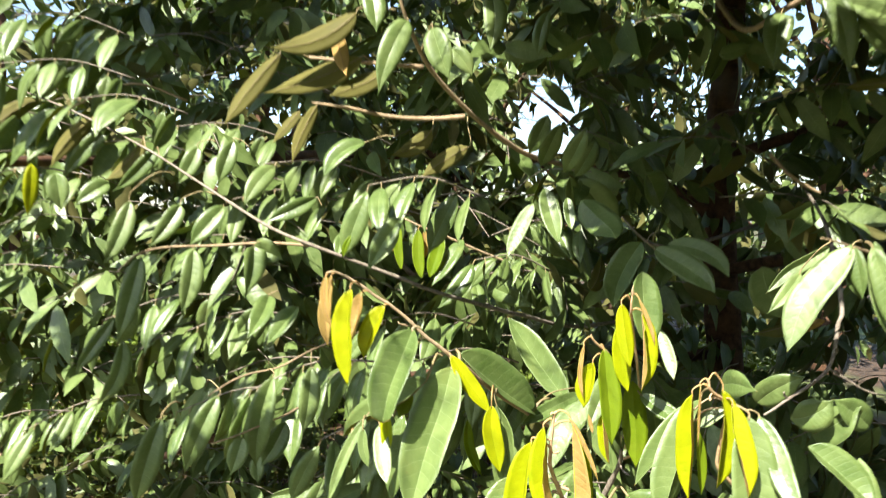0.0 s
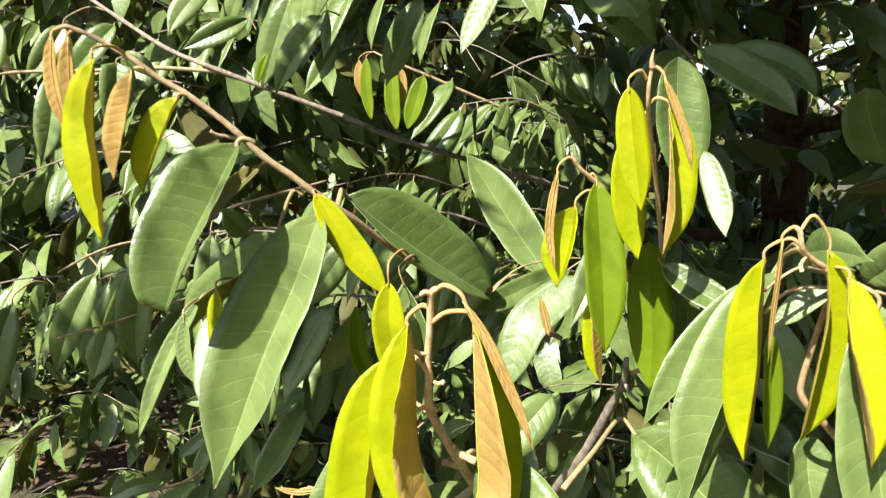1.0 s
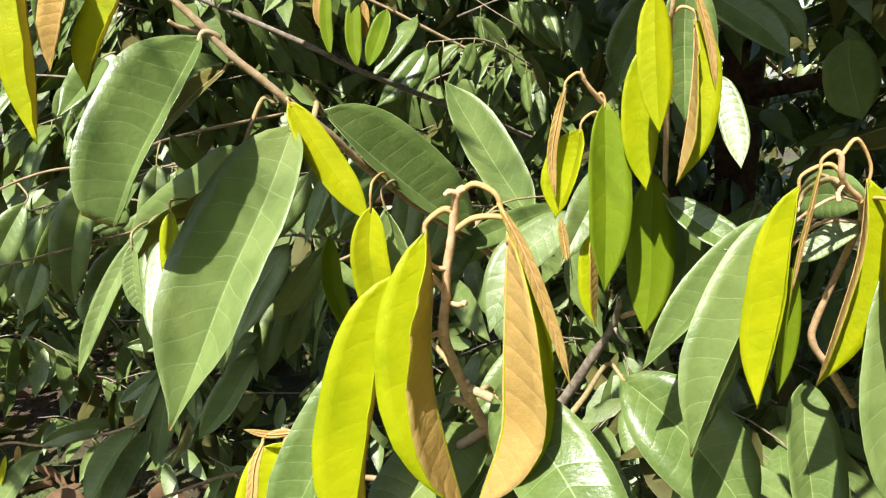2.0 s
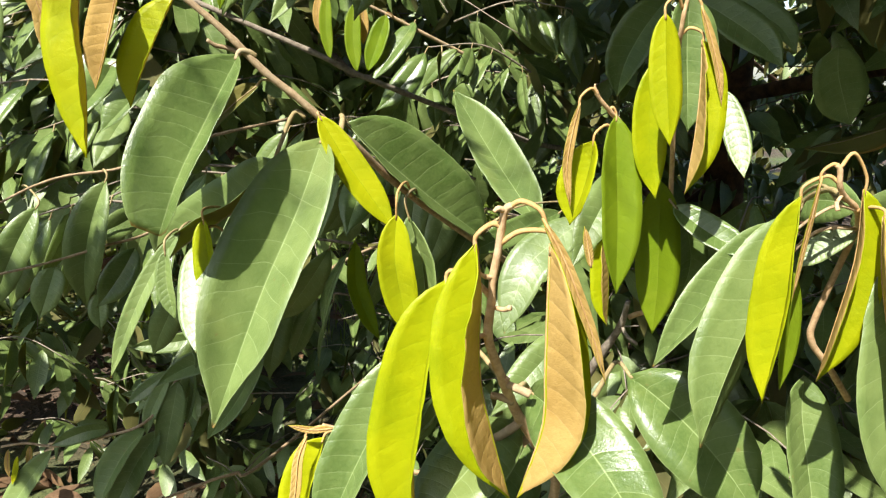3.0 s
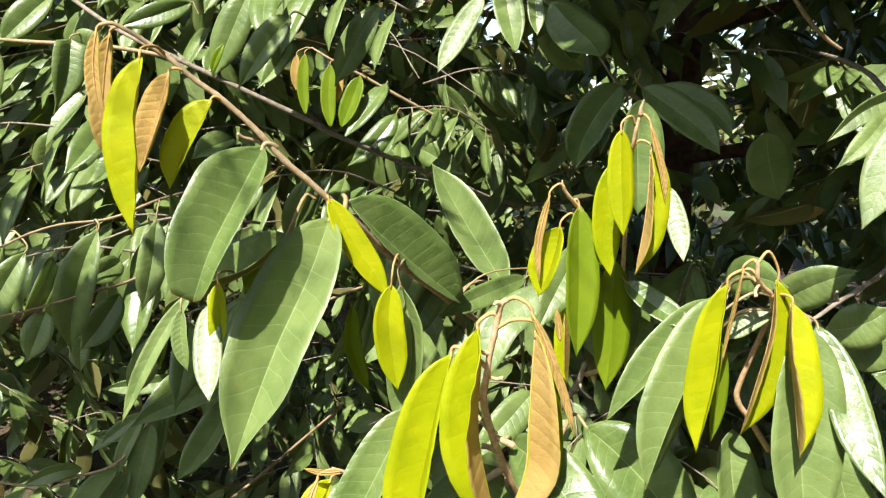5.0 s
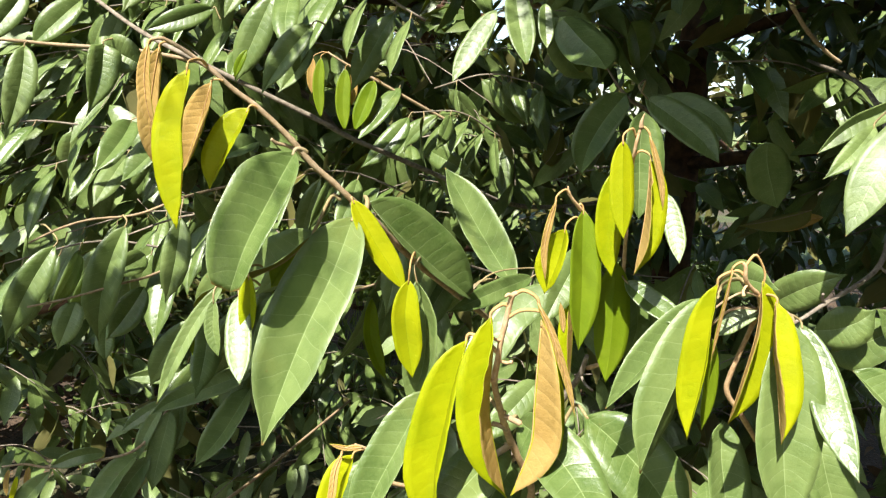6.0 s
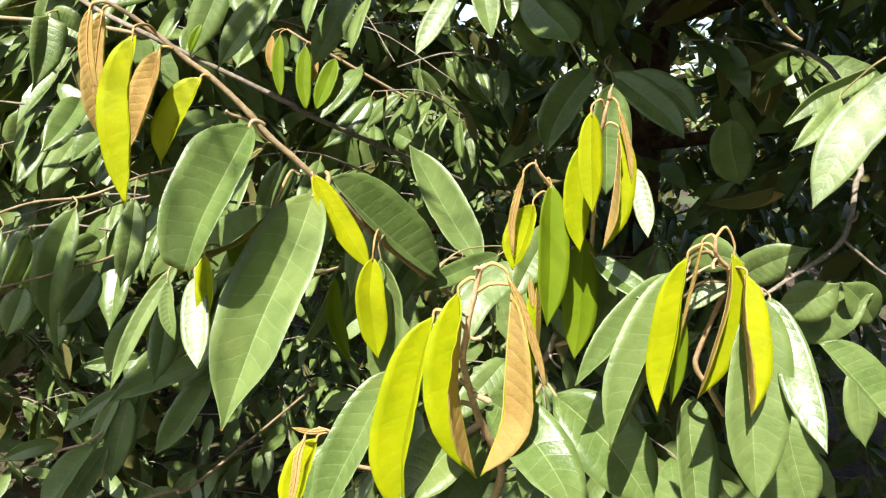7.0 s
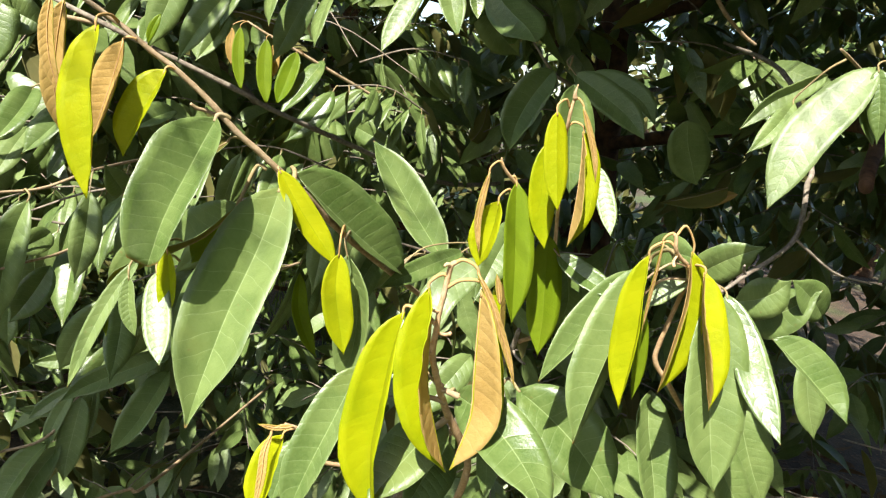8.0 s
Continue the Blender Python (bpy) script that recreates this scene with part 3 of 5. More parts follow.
thicket("foliage", 230, ((-2.3, 0.3), (0.9, 3.0), (2.1, 3.3)), 12, 0.16, rows=5, reach=0.35, keep=left_shade, within=left_shade)
thicket("foliage", 430, ((0.0, 1.7), (0.60, 1.8), (1.90, 2.5)), 12, 0.16, rows=5, reach=0.35, keep=inner_shade, within=inner_shade)
thicket("foliage", 560, ((0.0, 2.5), (0.7, 3.5), (2.5, 3.7)), 12, 0.17, rows=5, reach=0.4, keep=deep_shade, within=deep_shade)
thicket("foliage", 150, ((-2.2, -0.5), (1.6, 3.4), (2.3, 3.2)), 13, 0.16, rows=5, reach=0.4, keep=high_shade, within=high_shade)
# the long shoot that hangs towards the viewer
shoot = stem("shoot", [(-0.1160, 0.8850, 1.4413), (-0.1141, 0.8850, 1.4444), (-0.1073, 0.8850, 1.4463), (-0.1010, 0.8880, 1.4441), (-0.0914, 0.8930, 1.4390), (-0.0823, 0.8970, 1.4328), (-0.0724, 0.9000, 1.4264), (-0.0573, 0.9030, 1.4145), (-0.0442, 0.9070, 1.4061), (-0.0286, 0.9120, 1.3935), (-0.0145, 0.9170, 1.3803), (0.0023, 0.9240, 1.3623), (0.0174, 0.9300, 1.3500), (0.0355, 0.9380, 1.3341), (0.0567, 0.9550, 1.3148), (0.0774, 0.9800, 1.2909), (0.1066, 1.0200, 1.2609), (0.1513, 1.0800, 1.2200), (0.2360, 1.2000, 1.1430)], 0.0012, 0.0032, SHOOT, tree, "brown leafy shoot with young copper and lime leaves")
leaf_along(shoot, "young", [(-0.1103, 0.8920, 1.4404), (-0.1170, 0.8997, 1.4138), (-0.1212, 0.9073, 1.3821), (-0.1192, 0.9150, 1.3493)], 0.0191, (5, 15), (26, 36), turned=True, hold=(-0.1010, 0.8880, 1.4441), label="young leaf showing its copper underside")
leaf_along(shoot, "young", [(-0.1153, 0.8820, 1.4411), (-0.1175, 0.8820, 1.4203), (-0.1154, 0.8820, 1.3982), (-0.1084, 0.8820, 1.3769)], 0.0114, 12, (24, 38), turned=True, hold=(-0.1141, 0.8850, 1.4444), label="young leaf showing its copper underside")
leaf_along(shoot, "young", [(-0.0843, 0.8720, 1.4263), (-0.0856, 0.8710, 1.4067), (-0.0877, 0.8700, 1.3804), (-0.0856, 0.8690, 1.3502), (-0.0877, 0.8680, 1.3113)], 0.0393, (-1, 7), (67, 71), hold=(-0.0776, 0.8980, 1.4307), wave=0.05, label="young lime-green hanging leaf")
leaf_along(shoot, "young", [(-0.0745, 0.9000, 1.4188), (-0.0792, 0.9000, 1.3992), (-0.0855, 0.9000, 1.3771), (-0.0942, 0.9000, 1.3487)], 0.0272, (4, 10), (53, 51), turned=True, hold=(-0.0657, 0.9000, 1.4209), label="young leaf showing its copper underside")
leaf_along(shoot, "young", [(-0.0464, 0.9030, 1.4026), (-0.0559, 0.9003, 1.3828), (-0.0654, 0.8977, 1.3598), (-0.0719, 0.8950, 1.3389)], 0.0334, (5, 3), (57, 61), hold=(-0.0365, 0.9100, 1.3997))
leaf_along(shoot, "mature", [(-0.0118, 0.9150, 1.3725), (-0.0267, 0.8957, 1.3345), (-0.0390, 0.8763, 1.3009), (-0.0449, 0.8570, 1.2697)], 0.0702, (31, 45), (53, 55), hold=(-0.0033, 0.9220, 1.3716), blunt=1.0, wave=0.02, label="broad green leaf with a blunt tip, folded along its midrib")
leaf_along(shoot, "mature", [(-0.0038, 0.9350, 1.3543), (-0.0207, 0.9400, 1.3417), (-0.0385, 0.9450, 1.3261), (-0.0579, 0.9500, 1.3063)], 0.0196, (5, 13), 42, turned=True, hold=(0.0164, 0.9300, 1.3498))
leaf_along(shoot, "mature", [(0.0059, 0.9350, 1.3046), (-0.0207, 0.9650, 1.2716), (-0.0524, 0.9950, 1.2467), (-0.0919, 1.0250, 1.2173), (-0.1228, 1.0550, 1.1883)], 0.0571, (-9, 33), (85, 99), hold=(0.0255, 0.9380, 1.3342), lift=0.4, label="green leaf folded so that its bronze underside shows")
leaf_along(shoot, "mature", [(0.0370, 0.9350, 1.3209), (0.0259, 0.9100, 1.2798), (0.0076, 0.8850, 1.2312), (-0.0064, 0.8600, 1.1838), (-0.0115, 0.8350, 1.1611)], 0.0758, (20, 40), (44, 50), hold=(0.0341, 0.9380, 1.3349), label="long green leaf with a scorched tip")
leaf_along(shoot, "young", [(0.0350, 0.9300, 1.3364), (0.0545, 0.9293, 1.3057), (0.0726, 0.9287, 1.2811), (0.0871, 0.9280, 1.2618)], 0.0234, (32, 28), 12, hold=(0.0346, 0.9380, 1.3345), label="bright lime leaf beside the stem")
leaf_along(shoot, "mature", [(0.0461, 0.9850, 1.3272), (0.0826, 1.0100, 1.2915), (0.1195, 1.0350, 1.2585), (0.1568, 1.0600, 1.2282)], 0.0731, (67, 65), (-15, 23), hold=(0.0469, 0.9500, 1.3237), blunt=0.4)
leaf_along(shoot, "mature", [(0.2194, 1.1300, 1.2234), (0.2066, 1.1600, 1.2380), (0.1733, 1.1900, 1.2826), (0.1302, 1.2200, 1.3458)], 0.0655, (51, 37), (38, 46), hold=(0.1520, 1.0800, 1.2188), label="pointed green leaf held upwards")
leaf_along(shoot, "mature", [(0.2373, 1.1300, 1.2380), (0.1873, 1.0950, 1.2243), (0.1377, 1.0600, 1.2082)], 0.0255, (12, 28), (7, 21), hold=(0.1544, 1.0800, 1.2190))
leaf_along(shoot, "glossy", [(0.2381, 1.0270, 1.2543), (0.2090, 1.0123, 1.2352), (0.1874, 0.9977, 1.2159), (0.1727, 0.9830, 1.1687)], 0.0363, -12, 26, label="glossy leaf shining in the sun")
leaf_along(shoot, "young", [(0.0879, 0.9250, 1.2736), (0.0876, 0.9233, 1.2433), (0.0931, 0.9217, 1.2148), (0.0990, 0.9200, 1.1884)], 0.0267, (22, 16), (17, 15), hold=(0.0954, 1.0000, 1.2726), label="young lime-yellow leaf")
leaf_along(shoot, "mature", [(0.0954, 0.9450, 1.2683), (0.1071, 0.9433, 1.2312), (0.1085, 0.9417, 1.1923), (0.1000, 0.9400, 1.1516)], 0.0424, (16, 12), (67, 63), hold=(0.1004, 1.0100, 1.2671))
leaf_along(shoot, "fresh", [(0.0578, 0.9500, 1.2474), (0.0590, 0.9500, 1.2156), (0.0676, 0.9500, 1.1904), (0.0772, 0.9500, 1.1726)], 0.0169, (45, 39), 12)
stub = stem("stub", [(-0.0125, 0.9250, 1.3732), (-0.0211, 0.9220, 1.3762), (-0.0265, 0.9180, 1.3772), (-0.0309, 0.9150, 1.3803)], 0.0017, 0.0011, SHOOT, shoot)
# small leaves under the long shoot
leaf_along(shoot, "young", [(-0.0504, 0.9550, 1.2578), (-0.0462, 0.9475, 1.2292), (-0.0466, 0.9400, 1.2030)], 0.0203, 12, (49, 47), hold=(-0.0420, 0.9900, 1.2537), label="small lime leaf")
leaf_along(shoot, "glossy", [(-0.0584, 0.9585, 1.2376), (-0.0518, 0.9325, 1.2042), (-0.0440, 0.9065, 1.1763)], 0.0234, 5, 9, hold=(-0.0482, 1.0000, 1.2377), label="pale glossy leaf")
leaf_along(shoot, "mature", [(-0.0807, 0.9600, 1.2321), (-0.0790, 0.9550, 1.2073), (-0.0721, 0.9500, 1.1828)], 0.0157, 16, (33, 37), hold=(-0.0811, 1.0000, 1.2353))
leaf_along(shoot, "fresh", [(-0.1014, 0.9900, 1.2103), (-0.1041, 0.9800, 1.1924), (-0.1001, 0.9700, 1.1742)], 0.0076, 12, 12, hold=(-0.0996, 1.0200, 1.2125))
leaf_along(shoot, "mature", [(-0.0777, 0.9850, 1.2414), (-0.0987, 0.9767, 1.2068), (-0.1147, 0.9683, 1.1697), (-0.1277, 0.9600, 1.1295)], 0.0165, 16, (22, 24), hold=(-0.0706, 1.0000, 1.2439))
leaf_along(shoot, "fresh", [(-0.0224, 1.0000, 1.2763), (-0.0282, 0.9950, 1.2562), (-0.0365, 0.9900, 1.2385)], 0.0222, (95, -60), (5, 1))
leaf(shoot, "mature", (-0.033, 1.060, 1.224), (-0.051, 1.050, 1.091), 0.041, -34, (20, 20), sweep=0.02, hold=(-0.021, 1.060, 1.248), lift=0.2)
# the nearest young shoot, bent over in an arch
front_shoot = stem("shoot", [(0.1396, 0.7150, 1.3241), (0.1374, 0.7160, 1.3218), (0.1367, 0.7180, 1.3147), (0.1361, 0.7200, 1.3037), (0.1351, 0.7220, 1.2935), (0.1353, 0.7240, 1.2831), (0.1351, 0.7270, 1.2680), (0.1392, 0.7320, 1.2550), (0.1442, 0.7380, 1.2422), (0.1478, 0.7420, 1.2331), (0.1541, 0.7480, 1.2199), (0.1618, 0.7550, 1.2066), (0.1698, 0.7650, 1.1907), (0.1822, 0.7900, 1.1563), (0.1870, 0.8600, 1.0600)], 0.0013, 0.0027, YOUNG_SHOOT, tree, "rust-brown young shoot with drooping leaves")
leaf_along(front_shoot, "young", [(0.1181, 0.7350, 1.2880), (0.1134, 0.7325, 1.2653), (0.1096, 0.7300, 1.2354), (0.1069, 0.7275, 1.2069), (0.1106, 0.7250, 1.1653)], 0.0421, (13, 9), (94, 92), hold=(0.1354, 0.7240, 1.2847), wave=0.05, label="large lime-yellow drooping leaf")
leaf_along(front_shoot, "young", [(0.1274, 0.7180, 1.3081), (0.1302, 0.7156, 1.2905), (0.1305, 0.7132, 1.2706), (0.1324, 0.7108, 1.2522), (0.1380, 0.7084, 1.2322), (0.1462, 0.7060, 1.2064)], 0.0399, (8, 6), (102, 140), hold=(0.1363, 0.7180, 1.3153), wave=0.06, lift=0.3, label="folded young leaf, lime above and copper beneath")
leaf_along(front_shoot, "young", [(0.1547, 0.7120, 1.3106), (0.1553, 0.7105, 1.2860), (0.1562, 0.7090, 1.2608), (0.1566, 0.7075, 1.2378), (0.1486, 0.7060, 1.2076)], 0.0373, (111, 155), (-55, 25), hold=(0.1367, 0.7190, 1.3082), wave=0.03, lift=0.25, label="folded young leaf, copper underside outward")
leaf_along(front_shoot, "young", [(0.1503, 0.7100, 1.3207), (0.1593, 0.7095, 1.3060), (0.1677, 0.7090, 1.2879), (0.1743, 0.7085, 1.2725), (0.1797, 0.7080, 1.2570)], 0.0049, 12, 12, turned=True, hold=(0.1382, 0.7160, 1.3225), lift=0.3, label="narrow folded copper leaf")
leaf_along(front_shoot, "young", [(0.1916, 0.8000, 1.2773), (0.1898, 0.8000, 1.2850), (0.1865, 0.8000, 1.2983)], 0.0046, 12, 12, turned=True, label="narrow copper leaf")
leaf_along(front_shoot, "mature", [(0.1569, 0.7450, 1.2353), (0.1664, 0.7225, 1.2350), (0.1777, 0.7000, 1.2284), (0.1865, 0.6775, 1.2185), (0.1891, 0.6550, 1.2091)], 0.0343, (-10, 24), (53, -47), hold=(0.1513, 0.7380, 1.2407), label="large pale green leaf lit by the sun")
leaf_along(front_shoot, "mature", [(0.1027, 0.8000, 1.2282), (0.0869, 0.7900, 1.1919), (0.0734, 0.7800, 1.1632), (0.0608, 0.7700, 1.1317)], 0.0399, (11, 19), 66, hold=(0.1460, 0.7380, 1.2406), label="large pale green leaf")
leaf(front_shoot, "mature", (0.274, 0.980, 1.138), (0.366, 0.920, 1.052), 0.074, 15, (20, 30), bow=0.06, sweep=0.05, hold=(0.212, 0.900, 1.132), lift=0.1)
leaf(front_shoot, "mature", (0.154, 0.765, 1.209), (0.105, 0.720, 1.175), 0.037, -57, (25, 15), bow=0.08, sweep=0.03, hold=(0.161, 0.752, 1.209), lift=0.1)
leaf(front_shoot, "mature", (0.167, 0.800, 1.179), (0.134, 0.760, 1.144), 0.039, 2, (16, 20), bow=0.06, sweep=-0.02, broad=0.96, hold=(0.169, 0.765, 1.192), lift=0.1)
leaf(front_shoot, "mature", (0.203, 0.900, 1.202), (0.153, 0.870, 1.155), 0.027, -14, (8, 12), bow=0.06, sweep=0.001, broad=0.86)
# stalk stubs and buds on the nearest shoot
stub = stem("stalk", [(0.1363, 0.7250, 1.2805), (0.1399, 0.7200, 1.2815), (0.1420, 0.7170, 1.2834)], 0.0009, 0.0012, YOUNG_SHOOT, front_shoot)
stub = stem("stalk", [(0.1352, 0.7270, 1.2674), (0.1324, 0.7240, 1.2687), (0.1309, 0.7220, 1.2684)], 0.0012, 0.0008, YOUNG_SHOOT, front_shoot)
stub = stem("stalk", [(0.1362, 0.7220, 1.2942), (0.1322, 0.7200, 1.2946), (0.1287, 0.7190, 1.2966)], 0.001, 0.0008, YOUNG_SHOOT, front_shoot)
stub = stem("stalk", [(0.1453, 0.7380, 1.2416), (0.1495, 0.7350, 1.2411), (0.1553, 0.7330, 1.2395)], 0.0016, 0.0019, SHOOT, front_shoot)
stub = stem("stalk", [(0.1491, 0.7420, 1.2310), (0.1437, 0.7400, 1.2342), (0.1393, 0.7400, 1.2350)], 0.0016, 0.0016, SHOOT, front_shoot)
stub = stem("stalk", [(0.1549, 0.7480, 1.2189), (0.1500, 0.7500, 1.2132), (0.1445, 0.7550, 1.2058)], 0.002, 0.0021, SHOOT, front_shoot)
stub = stem("stalk", [(0.1610, 0.7550, 1.2073), (0.1558, 0.7570, 1.2022), (0.1487, 0.7600, 1.1968)], 0.0021, 0.0022, SHOOT, front_shoot)
stub = stem("bud", [(0.1374, 0.7160, 1.3218), (0.1345, 0.7140, 1.3227), (0.1330, 0.7130, 1.3216)], 0.0013, 0.0007, YOUNG_SHOOT, front_shoot)
stub = stem("bud", [(0.1444, 0.7380, 1.2430), (0.1449, 0.7360, 1.2449), (0.1458, 0.7350, 1.2447)], 0.0012, 0.001, YOUNG_SHOOT, front_shoot)
# low young tip
low_shoot = stem("shoot", [(0.0566, 0.8060, 1.1815), (0.0623, 0.8080, 1.1787), (0.0678, 0.8120, 1.1744), (0.0721, 0.8200, 1.1643), (0.0760, 0.8400, 1.1366), (0.1460, 0.8800, 1.1050)], 0.001, 0.0018, YOUNG_SHOOT, tree)
leaf_along(low_shoot, "young", [(0.0623, 0.8060, 1.1797), (0.0512, 0.8030, 1.1799), (0.0390, 0.8000, 1.1838)], 0.0038, 12, 12, turned=True, label="copper leaf with a pointed tip")
leaf_along(low_shoot, "young", [(0.0565, 0.8150, 1.1689), (0.0511, 0.8100, 1.1547), (0.0459, 0.8050, 1.1339), (0.0417, 0.8000, 1.1153)], 0.0303, (13, 19), (72, 70), hold=(0.0678, 0.8120, 1.1744))
leaf_along(low_shoot, "young", [(0.0489, 0.8020, 1.1770), (0.0450, 0.7980, 1.1654), (0.0441, 0.7940, 1.1489), (0.0415, 0.7900, 1.1283)], 0.0061, 12, 12, turned=True, hold=(0.0612, 0.8080, 1.1786), label="narrow copper leaf")
leaf(low_shoot, "mature", (0.072, 0.870, 1.137), (0.050, 0.850, 1.093), 0.028, -23, (15, 25), bow=0.06, sweep=-0.04, lift=0.2)
# twin upright young shoots
upright_shoot = stem("shoot", [(0.2608, 0.9080, 1.4201), (0.2600, 0.9090, 1.4157), (0.2593, 0.9100, 1.4077), (0.2605, 0.9150, 1.3961), (0.2638, 0.9250, 1.3848), (0.2810, 0.9650, 1.3280), (0.2930, 0.9850, 1.2620), (0.2960, 0.9900, 1.2000), (0.2750, 1.0000, 1.1800)], 0.0011, 0.0022, YOUNG_SHOOT, tree, "rust-brown upright young shoot")
leaf_along(upright_shoot, "young", [(0.2450, 0.9000, 1.4075), (0.2481, 0.8977, 1.3789), (0.2517, 0.8953, 1.3529), (0.2549, 0.8930, 1.3302)], 0.0213, (-4, -10), (-15, -13), hold=(0.2583, 0.9100, 1.4111), lift=0.45, label="lime young leaf with a dark midrib")
leaf_along(upright_shoot, "young", [(0.2565, 0.9400, 1.3821), (0.2534, 0.9367, 1.3499), (0.2562, 0.9333, 1.3169), (0.2621, 0.9300, 1.2906)], 0.0241, (8, -2), (14, 6), hold=(0.2623, 0.9200, 1.3896))
leaf_along(upright_shoot, "young", [(0.2727, 0.9100, 1.3940), (0.2747, 0.9083, 1.3692), (0.2749, 0.9067, 1.3374), (0.2723, 0.9050, 1.2986)], 0.0336, (74, 108), (6, 10), hold=(0.2605, 0.9150, 1.3961), lift=0.4, label="folded young leaf, copper and lime")
leaf_along(upright_shoot, "young", [(0.2673, 0.9050, 1.4130), (0.2759, 0.9050, 1.3942), (0.2833, 0.9050, 1.3748), (0.2881, 0.9050, 1.3544)], 0.0062, (11, 13), 12, turned=True, hold=(0.2602, 0.9090, 1.4174), lift=0.4, label="narrow folded copper leaf")
leaf_along(upright_shoot, "mature", [(0.3123, 1.0600, 1.4351), (0.3125, 1.0533, 1.3966), (0.3157, 1.0467, 1.3581), (0.3176, 1.0400, 1.3273)], 0.0502, (30, 28), (5, 7))
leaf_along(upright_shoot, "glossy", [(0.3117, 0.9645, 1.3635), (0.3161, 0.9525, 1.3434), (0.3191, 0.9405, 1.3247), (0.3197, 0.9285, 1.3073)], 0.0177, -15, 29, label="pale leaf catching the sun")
leaf_along(upright_shoot, "fresh", [(0.2762, 0.9650, 1.2971), (0.2782, 0.9617, 1.2586), (0.2808, 0.9583, 1.2196), (0.2802, 0.9550, 1.1840)], 0.0342, (-3, -7), (-8, -6), label="long young leaf in shade")
leaf_along(upright_shoot, "mature", [(0.3027, 0.9850, 1.2722), (0.3124, 0.9825, 1.2331), (0.3042, 0.9800, 1.1939)], 0.0260, (23, 31), (3, 21))
leaf_along(upright_shoot, "young", [(0.2369, 0.9550, 1.2560), (0.2419, 0.9500, 1.2263), (0.2431, 0.9450, 1.1919)], 0.0281, (1, -1), 130)
stub = stem("bud", [(0.2605, 0.9080, 1.4192), (0.2595, 0.9060, 1.4239), (0.2601, 0.9040, 1.4300)], 0.0022, 0.0004, YOUNG_SHOOT, upright_shoot)
# the grey branch that bears them
grey_branch = stem("branch", [(0.267, 0.980, 1.200), (0.269, 1.000, 1.172), (0.263, 1.020, 1.142), (0.245, 1.060, 1.072), (0.224, 1.120, 0.994), (0.221, 1.300, 0.787), (0.382, 1.800, 0.406), (1.129, 2.900, 0.318)], 0.0021, 0.0081, TWIG, tree, "grey branch bearing young shoots")
stub = stem("stub", [(0.269, 1.000, 1.174), (0.273, 0.990, 1.167), (0.278, 0.980, 1.165)], 0.0015, 0.0013, TWIG, grey_branch)
# the lower of the twins
twin_shoot = stem("shoot", [(0.2162, 0.9360, 1.3599), (0.2179, 0.9370, 1.3567), (0.2233, 0.9400, 1.3511), (0.2294, 0.9440, 1.3459), (0.2428, 0.9550, 1.3318), (0.2550, 0.9700, 1.2870), (0.2940, 1.0000, 1.2130)], 0.0011, 0.0022, YOUNG_SHOOT, tree)
leaf_along(twin_shoot, "young", [(0.2053, 0.9300, 1.3521), (0.2018, 0.9300, 1.3312), (0.2004, 0.9300, 1.3081), (0.2052, 0.9300, 1.2813)], 0.0067, 12, 12, turned=True, hold=(0.2178, 0.9370, 1.3571), lift=0.4, label="narrow folded copper leaf")
leaf_along(twin_shoot, "young", [(0.2192, 0.9400, 1.3267), (0.2173, 0.9383, 1.3079), (0.2131, 0.9367, 1.2882), (0.2068, 0.9350, 1.2688)], 0.0393, (3, 5), (93, 87), hold=(0.2339, 0.9500, 1.3318), lift=0.4, label="bright lime-yellow leaf")
leaf_along(twin_shoot, "fresh", [(0.2334, 0.9450, 1.3437), (0.2359, 0.9383, 1.3094), (0.2389, 0.9317, 1.2715), (0.2413, 0.9250, 1.2232)], 0.0333, 33, (3, 5), hold=(0.2283, 0.9440, 1.3467), lift=0.6, label="long young green leaf with a dark midrib")
leaf_along(twin_shoot, "mature", [(0.2855, 0.9600, 1.2807), (0.3039, 0.9467, 1.2677), (0.3200, 0.9333, 1.2597), (0.3340, 0.9200, 1.2575)], 0.0248, (22, 28), 16, hold=(0.2902, 0.9850, 1.2750))
leaf(twin_shoot, "mature", (0.274, 1.060, 1.291), (0.224, 1.000, 1.217), 0.036, -8, (20, 25), bow=0.06, sweep=-0.03)
stub = stem("bud", [(0.2173, 0.9370, 1.3576), (0.2156, 0.9360, 1.3608), (0.2149, 0.9350, 1.3641)], 0.0017, 0.0005, YOUNG_SHOOT, twin_shoot)
# the young shoot on the side branch
side_shoot = stem("shoot", [(0.3282, 0.8380, 1.3294), (0.3305, 0.8380, 1.3266), (0.3333, 0.8400, 1.3175), (0.3408, 0.8450, 1.3105), (0.3500, 0.8500, 1.3047), (0.3597, 0.8600, 1.2947), (0.3645, 0.8700, 1.2831), (0.3630, 0.8900, 1.2250), (0.3660, 0.8950, 1.2060), (0.3830, 0.9000, 1.1870), (0.4150, 0.9200, 1.1530)], 0.0014, 0.0024, YOUNG_SHOOT, tree, "rust-brown arched young shoot")
leaf_along(side_shoot, "young", [(0.3144, 0.8420, 1.3113), (0.3155, 0.8420, 1.2789), (0.3165, 0.8420, 1.2389), (0.3124, 0.8420, 1.1855)], 0.0403, (-9, -21), (122, 120), hold=(0.3331, 0.8400, 1.3188), lift=0.35, label="lime young leaf hanging from a hooked stalk")
leaf_along(side_shoot, "fresh", [(0.3294, 0.8650, 1.2614), (0.3347, 0.8675, 1.2230), (0.3366, 0.8700, 1.1815)], 0.0131, 21, (13, 11))
